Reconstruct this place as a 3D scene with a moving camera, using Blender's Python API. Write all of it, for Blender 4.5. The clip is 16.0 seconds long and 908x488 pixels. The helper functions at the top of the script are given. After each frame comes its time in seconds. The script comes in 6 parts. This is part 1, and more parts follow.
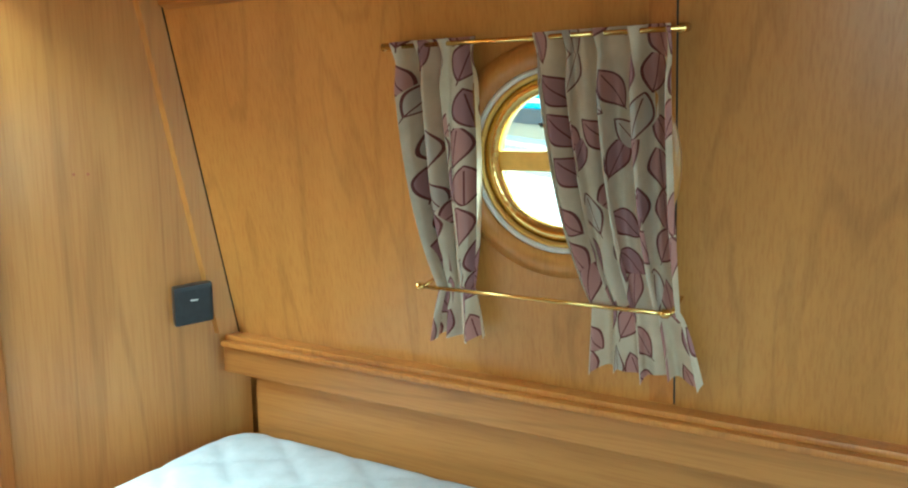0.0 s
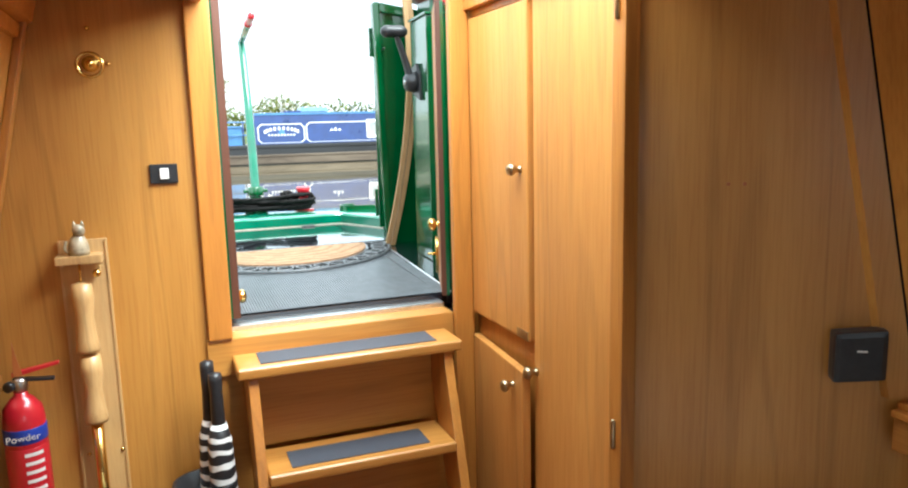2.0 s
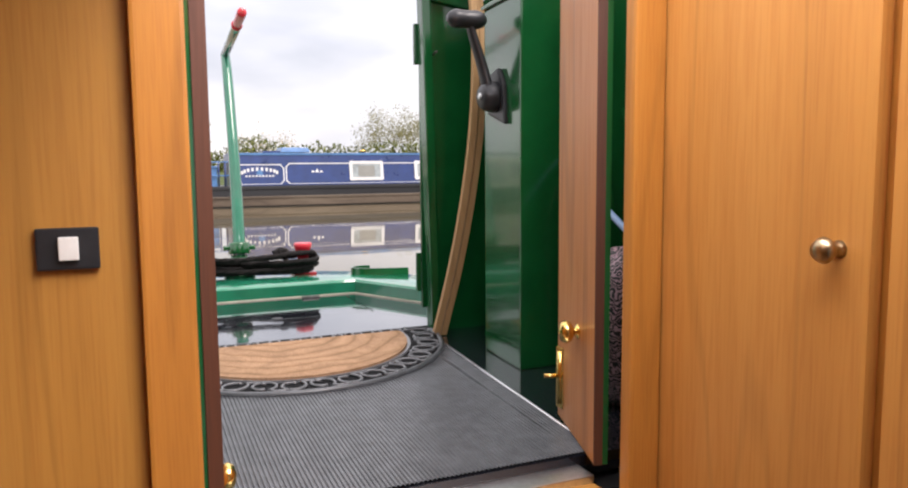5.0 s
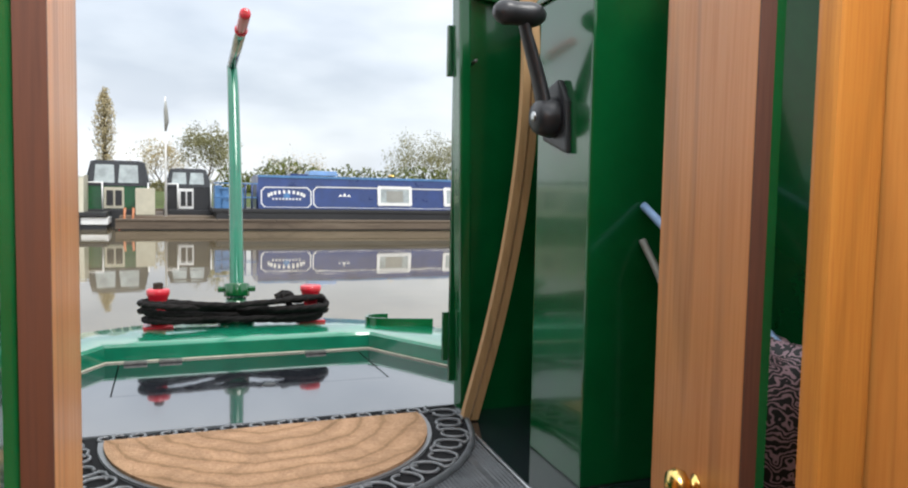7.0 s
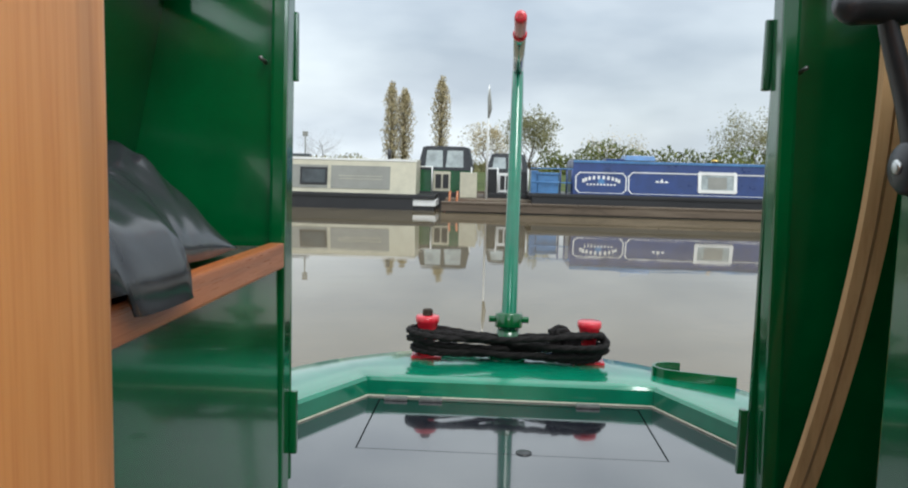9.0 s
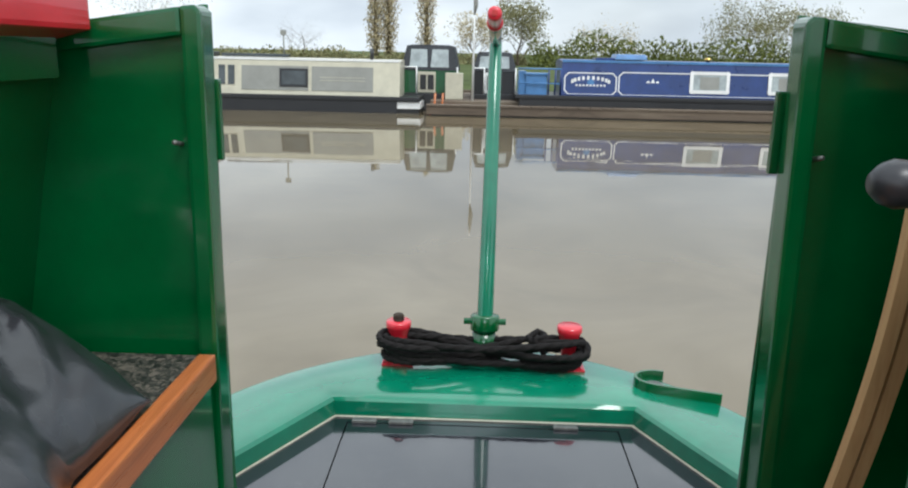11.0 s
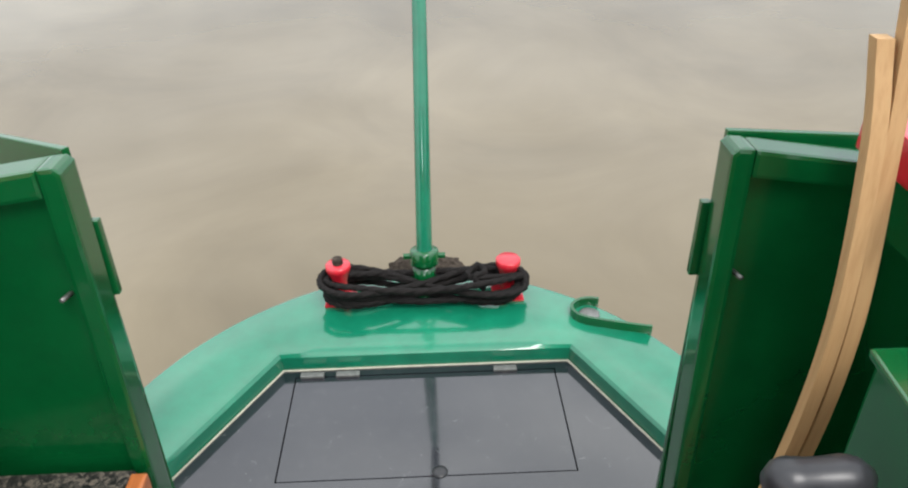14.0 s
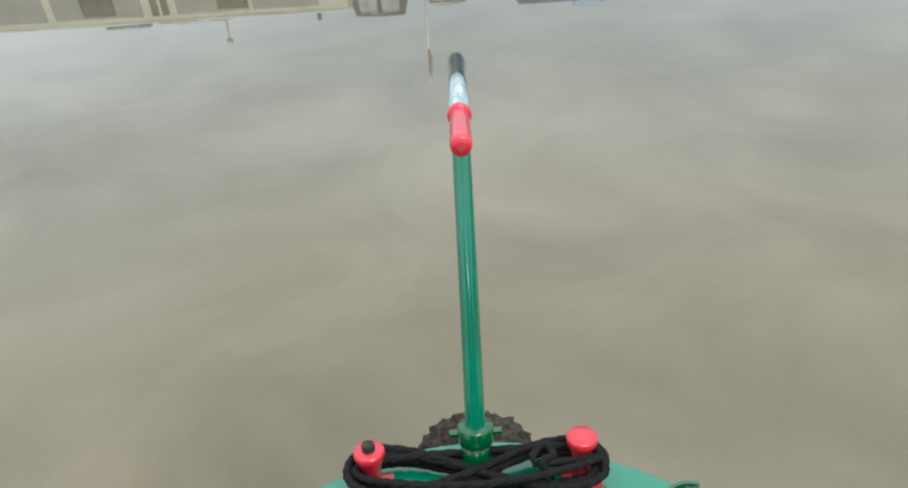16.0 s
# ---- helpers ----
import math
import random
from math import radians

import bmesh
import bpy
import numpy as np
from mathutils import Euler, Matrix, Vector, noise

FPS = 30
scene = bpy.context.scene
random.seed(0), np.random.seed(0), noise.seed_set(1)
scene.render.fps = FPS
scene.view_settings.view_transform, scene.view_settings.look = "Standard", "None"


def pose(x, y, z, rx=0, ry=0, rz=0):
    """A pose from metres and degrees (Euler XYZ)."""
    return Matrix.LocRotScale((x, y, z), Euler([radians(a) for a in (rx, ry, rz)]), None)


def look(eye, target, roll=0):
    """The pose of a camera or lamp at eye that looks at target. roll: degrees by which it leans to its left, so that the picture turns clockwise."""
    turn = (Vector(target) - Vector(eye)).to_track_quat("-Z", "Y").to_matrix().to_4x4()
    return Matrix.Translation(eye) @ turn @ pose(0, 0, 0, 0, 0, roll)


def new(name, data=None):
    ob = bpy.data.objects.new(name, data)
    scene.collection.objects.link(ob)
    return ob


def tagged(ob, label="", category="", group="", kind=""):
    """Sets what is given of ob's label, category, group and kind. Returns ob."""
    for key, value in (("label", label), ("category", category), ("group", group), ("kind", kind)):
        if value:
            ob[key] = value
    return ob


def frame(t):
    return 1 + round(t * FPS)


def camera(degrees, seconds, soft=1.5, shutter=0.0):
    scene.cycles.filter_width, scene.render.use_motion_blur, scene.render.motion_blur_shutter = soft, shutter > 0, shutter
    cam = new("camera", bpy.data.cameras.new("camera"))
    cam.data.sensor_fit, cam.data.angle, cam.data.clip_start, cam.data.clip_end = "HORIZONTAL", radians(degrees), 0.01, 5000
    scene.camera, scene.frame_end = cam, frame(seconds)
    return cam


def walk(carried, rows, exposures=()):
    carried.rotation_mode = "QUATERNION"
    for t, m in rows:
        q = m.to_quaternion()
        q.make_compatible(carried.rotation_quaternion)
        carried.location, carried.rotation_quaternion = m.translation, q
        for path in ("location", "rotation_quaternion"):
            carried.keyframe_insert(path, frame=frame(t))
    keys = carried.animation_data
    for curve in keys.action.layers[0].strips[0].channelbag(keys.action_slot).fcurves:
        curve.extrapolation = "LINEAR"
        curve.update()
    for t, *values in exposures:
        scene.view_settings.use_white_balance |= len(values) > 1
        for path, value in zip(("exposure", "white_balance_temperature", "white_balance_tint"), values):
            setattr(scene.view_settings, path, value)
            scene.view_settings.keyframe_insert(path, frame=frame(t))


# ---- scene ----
cam = camera(62.6, 16.0, soft=2.1)
PATH = [
    (0, (-0.621, 0.028, 1.519), (1.113, 0.98, 1.22), -0.1),
    (0.5, (-0.626, 0.088, 1.486), (1.013, 1.192, 1.175), 0.5),
    (1, (-0.608, 0.242, 1.531), (0.813, 1.598, 1.154), -0.5),
    (1.5, (-0.583, 0.403, 1.547), (0.493, 2.051, 1.194), -1.1),
    (2, (-0.543, 0.527, 1.555), (0.172, 2.367, 1.235), -1.4),
    (2.5, (-0.606, 0.688, 1.57), (-0.115, 2.612, 1.339), -0.6),
    (3, (-0.599, 0.83, 1.573), (-0.19, 2.781, 1.412), 0.0),
    (5.5, (-0.421, 1.924, 1.529), (0.43, 3.722, 1.33), 0.1),
    (6, (-0.395, 2.036, 1.575), (0.46, 3.839, 1.441), 0.7),
    (6.5, (-0.354, 2.163, 1.573), (0.487, 3.974, 1.456), 1.2),
    (7, (-0.262, 2.272, 1.566), (0.46, 4.132, 1.431), 1.1),
    (7.5, (-0.095, 2.314, 1.544), (0.192, 4.285, 1.372), 2.8),
    (8, (-0.041, 2.359, 1.584), (-0.041, 4.346, 1.356), 2.4),
    (8.5, (-0.057, 2.509, 1.61), (-0.163, 4.493, 1.384), 2.2),
    (9, (-0.063, 2.683, 1.724), (-0.161, 4.67, 1.516), 1.5),
    (11.5, (-0.021, 3.018, 2.138), (-0.077, 4.941, 1.589), 1.2),
    (12, (-0.04, 3.09, 2.193), (-0.11, 4.999, 1.598), 1.0),
    (12.5, (-0.063, 3.09, 2.277), (-0.013, 4.931, 1.497), 1.5),
    (13, (-0.032, 3.041, 2.417), (0.132, 4.785, 1.451), 1.7),
    (13.5, (0.005, 3.06, 2.459), (0.156, 4.775, 1.441), 0.7),
    (14, (0.043, 3.216, 2.605), (0.102, 4.911, 1.545), -0.8),
    (14.5, (0.016, 3.344, 2.689), (0.002, 5.016, 1.592), -2.1),
    (15, (-0.017, 3.563, 2.646), (-0.1, 5.216, 1.523), -3.4),
    (15.5, (-0.009, 3.696, 2.617), (-0.084, 5.385, 1.55), -4.2),
    (16, (-0.023, 3.829, 2.645), (-0.012, 5.593, 1.702), -3.7),
]
walk(cam, [(t, look(eye, target, roll)) for t, eye, target, roll in PATH],
     exposures=[(0.0, 3.0, 4650, -27), (0.5, 2.8, 4550, -24), (1.0, 2.55, 4350, -23), (1.5, 1.95, 4450, -24), (2.0, 1.5, 5850, 0), (3.0, 1.05, 6700, 24), (5.5, 0.42, 6650, 18), (7.0, 0.36, 6300, 11), (9.0, 0.0, 6050, 7), (11.5, 0.12, 6000, 8), (14.0, 0.42, 6350, 11), (15.0, 0.36, 6300, 10), (15.5, 0.2, 6150, 8), (16.0, 0.12, 5850, 3)])

# ---------------------------------------------------------------- light
world = bpy.data.worlds.new("overcast_sky")
scene.world = world
world.use_nodes = True
wn, wl = world.node_tree.nodes, world.node_tree.links
wn.clear()
w_out = wn.new("ShaderNodeOutputWorld")
w_sky = wn.new("ShaderNodeTexSky")
w_sky.sky_type = "NISHITA"
w_sky.sun_disc = False
w_sky.sun_elevation = radians(54)
w_sky.sun_rotation = radians(152)
w_sky.dust_density = 3.0
w_bg1 = wn.new("ShaderNodeBackground")
w_bg1.inputs["Strength"].default_value = 0.10
w_bg2 = wn.new("ShaderNodeBackground")
w_bg2.inputs["Strength"].default_value = 1.0
w_mix = wn.new("ShaderNodeMixShader")
w_tc = wn.new("ShaderNodeTexCoord")
w_map = wn.new("ShaderNodeMapping")
w_map.inputs["Scale"].default_value = (1.2, 1.5, 3.2)
w_n1 = wn.new("ShaderNodeTexNoise")
w_n1.inputs["Scale"].default_value = 1.7
w_n1.inputs["Detail"].default_value = 7
w_n1.inputs["Roughness"].default_value = 0.45
w_r1 = wn.new("ShaderNodeValToRGB")
w_r1.color_ramp.elements[0].position, w_r1.color_ramp.elements[0].color = 0.36, (0.50, 0.54, 0.58, 1)
w_r1.color_ramp.elements[1].position, w_r1.color_ramp.elements[1].color = 0.64, (1.0, 1.02, 1.0, 1)
w_n2 = wn.new("ShaderNodeTexNoise")
w_n2.inputs["Scale"].default_value = 0.9
w_n2.inputs["Detail"].default_value = 5
w_r2 = wn.new("ShaderNodeValToRGB")
w_r2.color_ramp.elements[0].position, w_r2.color_ramp.elements[0].color = 0.50, (1, 1, 1, 1)
w_r2.color_ramp.elements[1].position, w_r2.color_ramp.elements[1].color = 0.78, (0.35, 0.35, 0.35, 1)
wl.new(w_tc.outputs["Generated"], w_map.inputs["Vector"])
wl.new(w_map.outputs[0], w_n1.inputs["Vector"])
wl.new(w_map.outputs[0], w_n2.inputs["Vector"])
wl.new(w_n1.outputs[0], w_r1.inputs[0])
wl.new(w_n2.outputs[0], w_r2.inputs[0])
wl.new(w_sky.outputs[0], w_bg1.inputs["Color"])
w_sep = wn.new("ShaderNodeSeparateXYZ")
w_up = wn.new("ShaderNodeMapRange")
w_up.inputs["From Min"].default_value, w_up.inputs["From Max"].default_value = 0.15, 0.8
w_up.inputs["To Min"].default_value, w_up.inputs["To Max"].default_value = 1.22, 1.9
wl.new(w_tc.outputs["Generated"], w_sep.inputs[0])
wl.new(w_sep.outputs["Z"], w_up.inputs["Value"])
wl.new(w_up.outputs[0], w_bg2.inputs["Strength"])
wl.new(w_r1.outputs[0], w_bg2.inputs["Color"])
wl.new(w_r2.outputs[0], w_mix.inputs[0])
wl.new(w_bg1.outputs[0], w_mix.inputs[1])
wl.new(w_bg2.outputs[0], w_mix.inputs[2])
wl.new(w_mix.outputs[0], w_out.inputs["Surface"])

sun = new("sun", bpy.data.lights.new("sun", "SUN"))
sun.data.energy, sun.data.angle, sun.data.color = 2.1, radians(25), (1.0, 0.96, 0.9)
sun.matrix_world = look((0, 0, 10), (-1.8, 3.4, 10 - 5.6))


def fill_lamp(name, eye, target, sx, sy, watts):
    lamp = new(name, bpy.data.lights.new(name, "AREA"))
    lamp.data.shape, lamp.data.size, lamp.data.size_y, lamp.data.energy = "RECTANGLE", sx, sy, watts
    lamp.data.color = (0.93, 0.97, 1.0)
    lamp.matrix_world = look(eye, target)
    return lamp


# area lamp added over the sliding hatch, standing in for the sky's light
fill_lamp("hatch_daylight", (0.02, 2.28, 2.28), (-0.58, 2.28, 1.24), 0.90, 0.72, 16.5)
# fill lamps added at an assumed, unseen side window and front door
fill_lamp("side_fill", (-0.985, -0.25, 1.42), (0.8, -0.35, 1.3), 0.44, 0.8, 0.3)
fill_lamp("front_fill", (-0.25, -1.72, 1.30), (-0.6, 2.5, 1.1), 0.7, 1.2, 0.12)


# ---------------------------------------------------------------- materials
def shade(name, base, rough=0.5, metal=0.0, coat=0.0, spec=0.5):
    m = bpy.data.materials.new(name)
    m.use_nodes = True
    b = m.node_tree.nodes["Principled BSDF"]
    b.inputs["Base Color"].default_value = (*base, 1)
    b.inputs["Roughness"].default_value = rough
    b.inputs["Metallic"].default_value = metal
    b.inputs["Coat Weight"].default_value = coat
    b.inputs["Specular IOR Level"].default_value = spec
    return m, m.node_tree.nodes, m.node_tree.links, b


def coords(n, l, scale=(1, 1, 1), rot=(0, 0, 0), kind="Object"):
    tc, mp = n.new("ShaderNodeTexCoord"), n.new("ShaderNodeMapping")
    mp.inputs["Scale"].default_value = scale
    mp.inputs["Rotation"].default_value = [radians(a) for a in rot]
    l.new(tc.outputs[kind], mp.inputs["Vector"])
    return mp


def noise_tex(n, l, vec, scale, detail=4, rough=0.55, distort=0.0):
    t = n.new("ShaderNodeTexNoise")
    t.inputs["Scale"].default_value, t.inputs["Detail"].default_value = scale, detail
    t.inputs["Roughness"].default_value, t.inputs["Distortion"].default_value = rough, distort
    l.new(vec.outputs[0], t.inputs["Vector"])
    return t


def ramp(n, l, src, stops):
    r = n.new("ShaderNodeValToRGB")
    e = r.color_ramp.elements
    e[0].position, e[0].color = stops[0][0], (*stops[0][1], 1)
    e[1].position, e[1].color = stops[-1][0], (*stops[-1][1], 1)
    for p, c in stops[1:-1]:
        q = e.new(p)
        q.color = (*c, 1)
    l.new(src.outputs[0], r.inputs[0])
    return r


def bump(n, l, b, src, strength, dist=0.002):
    u = n.new("ShaderNodeBump")
    u.inputs["Strength"].default_value, u.inputs["Distance"].default_value = strength, dist
    l.new(src.outputs[0], u.inputs["Height"])
    l.new(u.outputs[0], b.inputs["Normal"])


def mixc(n, l, a, b2, fac=None, value=0.5, mode="MIX"):
    x = n.new("ShaderNodeMix")
    x.data_type, x.blend_type = "RGBA", mode
    x.inputs[0].default_value = value
    if fac is not None:
        l.new(fac.outputs[0], x.inputs[0])
    for k, s in ((6, a), (7, b2)):
        if isinstance(s, tuple):
            x.inputs[k].default_value = (*s, 1)
        else:
            l.new(s.outputs[2] if s.bl_idname == "ShaderNodeMix" else s.outputs[0], x.inputs[k])
    return x


def wood(name, dark, mid, light, grain=(14, 14, 1.0), rough=0.38, coat=0.25, figure=0.24):
    """Varnished timber: slow tone, arched growth rings and a fine pore grain along the smallest grain number."""
    m, n, l, b = shade(name, mid, rough, coat=coat)
    b.inputs["Coat Roughness"].default_value = 0.25
    big = noise_tex(n, l, coords(n, l, tuple(g * 0.22 for g in grain)), 1.0, 4, 0.55, 0.6)
    warp = noise_tex(n, l, coords(n, l, tuple(g * 0.34 for g in grain)), 1.0, 2, 0.5, 0.4)
    rings = n.new("ShaderNodeMath")
    rings.operation = "MULTIPLY"
    rings.inputs[1].default_value = 34.0
    l.new(warp.outputs[0], rings.inputs[0])
    arch = n.new("ShaderNodeMath")
    arch.operation = "SINE"
    l.new(rings.outputs[0], arch.inputs[0])
    fine = noise_tex(n, l, coords(n, l, tuple(g * (9 if g > 2.6 else 4) for g in grain)), 1.4, 3, 0.6)
    c1 = ramp(n, l, big, [(0.28, dark), (0.5, mid), (0.74, light)])
    c2 = ramp(n, l, arch, [(0.0, tuple(v * 1.03 for v in mid)), (0.72, mid), (1.0, tuple(v * 0.66 for v in dark))])
    mx = mixc(n, l, c1, c2, None, figure)
    c3 = ramp(n, l, fine, [(0.34, (0.27, 0.27, 0.27)), (0.55, (0.5, 0.5, 0.5)), (0.9, (0.55, 0.55, 0.55))])
    mx2 = mixc(n, l, mx, c3, None, 0.45, "SOFT_LIGHT")
    l.new(mx2.outputs[2], b.inputs["Base Color"])
    rr = ramp(n, l, fine, [(0.3, (rough + 0.10,) * 3), (0.7, (rough - 0.04,) * 3)])
    l.new(rr.outputs[0], b.inputs["Roughness"])
    bump(n, l, b, fine, 0.08, 0.001)
    return m


def paint(name, base, rough=0.22, coat=0.6, var=0.25, dirt=(0.25, 0.22, 0.15)):
    m, n, l, b = shade(name, base, rough, coat=coat)
    b.inputs["Coat Roughness"].default_value = 0.06
    mp = coords(n, l)
    n1 = noise_tex(n, l, mp, 3.0, 6, 0.65)
    n2 = noise_tex(n, l, mp, 60.0, 3, 0.6)
    c = ramp(n, l, n1, [(0.3, tuple(v * (1 - var) for v in base)), (0.7, tuple(min(1, v * (1 + var)) for v in base))])
    d = ramp(n, l, n2, [(0.66, (0, 0, 0)), (0.8, (0.35, 0.35, 0.35))])
    mx = mixc(n, l, c, tuple(0.6 * v + 0.1 * w for v, w in zip(base, dirt)), d)
    l.new(mx.outputs[2], b.inputs["Base Color"])
    rr = ramp(n, l, n1, [(0.3, (rough * 0.8,) * 3), (0.75, (rough * 1.5,) * 3)])
    l.new(rr.outputs[0], b.inputs["Roughness"])
    bump(n, l, b, n1, 0.06, 0.004)
    return m


OAK = wood("oak_veneer", (0.36, 0.157, 0.0279), (0.49, 0.231, 0.0465), (0.58, 0.3, 0.0713))
OAK_Y = wood("oak_along", (0.27, 0.109, 0.0205), (0.41, 0.178, 0.036), (0.5, 0.244, 0.0558), grain=(14, 1.0, 14))
OAK_X = wood("oak_across", (0.36, 0.152, 0.0279), (0.49, 0.226, 0.0465), (0.58, 0.291, 0.0713), grain=(1.0, 14, 14))
OAK_DOOR = wood("oak_door", (0.4, 0.165, 0.0341), (0.55, 0.244, 0.0527), (0.64, 0.313, 0.0775), grain=(16, 16, 1.2), rough=0.45, coat=0.1)
OAK_TRIM = wood("oak_trim", (0.33, 0.122, 0.0196), (0.47, 0.189, 0.0315), (0.56, 0.252, 0.049), grain=(22, 22, 1.5))
DARK_EDGE = wood("dark_edge_wood", (0.045, 0.013, 0.005), (0.080, 0.024, 0.009), (0.125, 0.042, 0.017), grain=(18, 18, 1.2), rough=0.6, coat=0.0)
PALE_OAK = wood("pale_oak_door", (0.38, 0.145, 0.036), (0.51, 0.215, 0.060), (0.59, 0.285, 0.095), grain=(11, 11, 0.8), rough=0.4, coat=0.15, figure=0.45)
PINE = wood("pale_strip_wood", (0.31, 0.18, 0.078), (0.44, 0.265, 0.118), (0.52, 0.33, 0.155), grain=(12, 12, 0.8), rough=0.6, coat=0.0)
TURNED = wood("turned_wood", (0.48, 0.28, 0.11), (0.60, 0.38, 0.16), (0.68, 0.46, 0.22), grain=(20, 20, 2.0), rough=0.35)
RED_TRIM = wood("varnished_edge", (0.30, 0.085, 0.025), (0.44, 0.14, 0.04), (0.52, 0.19, 0.06), grain=(25, 2, 25), rough=0.3)
FLOORWOOD = wood("cabin_floorboard", (0.13, 0.06, 0.025), (0.21, 0.105, 0.045), (0.28, 0.15, 0.07), grain=(9, 0.8, 9), rough=0.45)
GREEN = paint("green_gloss_paint", (0.002, 0.080, 0.020), rough=0.17, coat=0.55)
GREEN_LIGHT = paint("green_deck_paint", (0.006, 0.165, 0.088), rough=0.16, coat=0.8)
RED = paint("red_gloss_paint", (0.55, 0.014, 0.028), rough=0.3)
BLACKPAINT = paint("black_bitumen_paint", (0.018, 0.018, 0.02), rough=0.4, coat=0.2)
BLUE = paint("blue_gloss_paint", (0.012, 0.036, 0.150), rough=0.3, coat=0.3)
BLUE_LIGHT = paint("light_blue_paint", (0.07, 0.19, 0.40), rough=0.35, coat=0.3)
CREAM = paint("cream_paint", (0.52, 0.49, 0.38), rough=0.4, coat=0.2, var=0.12)
GREYPAINT = paint("grey_paint", (0.25, 0.25, 0.225), rough=0.45, coat=0.1, var=0.12)
WHITE = paint("white_paint", (0.78, 0.78, 0.76), rough=0.35, coat=0.2, var=0.08)
PONTOON = wood("pontoon_timber", (0.075, 0.055, 0.04), (0.14, 0.105, 0.075), (0.23, 0.185, 0.135), grain=(1.0, 9, 9), rough=0.8, coat=0)


def plain(name, base, rough, metal=0.0, grain=40.0, amount=0.15, bumpy=0.05, spec=0.5):
    m, n, l, b = shade(name, base, rough, metal, spec=spec)
    t = noise_tex(n, l, coords(n, l), grain, 5, 0.6)
    c = ramp(n, l, t, [(0.3, tuple(v * (1 - amount) for v in base)), (0.7, tuple(min(1, v * (1 + amount)) for v in base))])
    l.new(c.outputs[0], b.inputs["Base Color"])
    bump(n, l, b, t, bumpy, 0.002)
    return m


BRASS_SATIN = plain("satin_brass", (0.80, 0.58, 0.16), 0.5, 0.85, 25, 0.12)
BRASS = plain("polished_brass", (0.78, 0.55, 0.18), 0.2, 1.0, 25, 0.12)
PEWTER = plain("antique_brass_knob", (0.42, 0.33, 0.20), 0.3, 1.0, 40, 0.2)
DULL_STEEL = plain("dull_steel", (0.20, 0.20, 0.19), 0.5, 0.7, 60, 0.25)
STEEL = plain("worn_steel", (0.55, 0.56, 0.56), 0.3, 1.0, 60, 0.15)
POLISHED = plain("polished_tiller_bar", (0.50, 0.55, 0.54), 0.16, 1.0, 60, 0.1)
ALU = plain("aluminium_edge", (0.72, 0.73, 0.74), 0.35, 1.0, 80, 0.1)
BLACK = plain("black_plastic", (0.02, 0.02, 0.022), 0.35, 0, 60, 0.2)
GREYPLASTIC = plain("grey_lever_plastic", (0.022, 0.022, 0.025), 0.35, 0, 60, 0.15)
RUBBER = plain("black_rubber", (0.016, 0.016, 0.017), 0.55, 0, 120, 0.3, 0.2)
RIBBED = plain("grey_ribbed_rubber", (0.075, 0.08, 0.087), 0.34, 0, 30, 0.35, 0.1)
HOSE_BLUE = plain("pale_blue_hose", (0.30, 0.45, 0.72), 0.25, 0, 50, 0.1)
WHITEPLASTIC = plain("white_plastic", (0.75, 0.74, 0.70), 0.35, 0, 50, 0.05)
SCROLL = plain("moulded_rubber_scroll", (0.12, 0.124, 0.132), 0.32, 0, 90, 0.25, 0.15)
BACKING_AND_GAP = plain("black_backing_and_gap_shade", (0.006, 0.006, 0.007), 0.8, 0, 120, 0.3, 0.2, 0.15)
GRIP = plain("abrasive_tread_tape", (0.055, 0.06, 0.075), 0.7, 0, 900, 0.6, 0.5)
ROPE = plain("black_mooring_rope", (0.011, 0.0095, 0.009), 0.85, 0, 150, 0.5, 0.6, 0.2)
COIR_FENDER = plain("tarred_rope_fender", (0.05, 0.04, 0.032), 0.95, 0, 45, 0.6, 1.0, 0.1)
BAG = plain("red_bag_cloth", (0.45, 0.03, 0.03), 0.7, 0, 80, 0.2, 0.3)
CAULK = plain("cream_sealant", (0.40, 0.39, 0.31), 0.6, 0, 40, 0.15)
CERAMIC = plain("glazed_figurine", (0.42, 0.36, 0.25), 0.25, 0, 30, 0.45)
LABEL_BLUE = plain("blue_label", (0.02, 0.05, 0.35), 0.4, 0, 30, 0.05)
LABEL_WHITE = plain("white_label", (0.8, 0.78, 0.75), 0.4, 0, 30, 0.05)
GREY_WINDOW = plain("dark_window_glass", (0.06, 0.07, 0.075), 0.06, 0, 3, 0.3)
CURTAINED = plain("curtained_window_glass", (0.34, 0.38, 0.38), 0.08, 0, 3, 0.3)
CANOPY = plain("black_canvas_canopy", (0.02, 0.023, 0.028), 0.7, 0, 12, 0.3, 0.3)
BARK = plain("tree_bark", (0.11, 0.085, 0.06), 0.9, 0, 8, 0.3, 0.6, 0.1)
TWIG = plain("bare_twigs", (0.15, 0.12, 0.085), 0.9, 0, 8, 0.3, 0.2, 0.1)


def leafy(name, a, b2):
    m, n, l, b = shade(name, a, 0.75, spec=0.2)
    g = n.new("ShaderNodeNewGeometry")
    r = n.new("ShaderNodeValToRGB")
    r.color_ramp.elements[0].color, r.color_ramp.elements[1].color = (*a, 1), (*b2, 1)
    l.new(g.outputs["Random Per Island"], r.inputs[0])
    l.new(r.outputs[0], b.inputs["Base Color"])
    return m


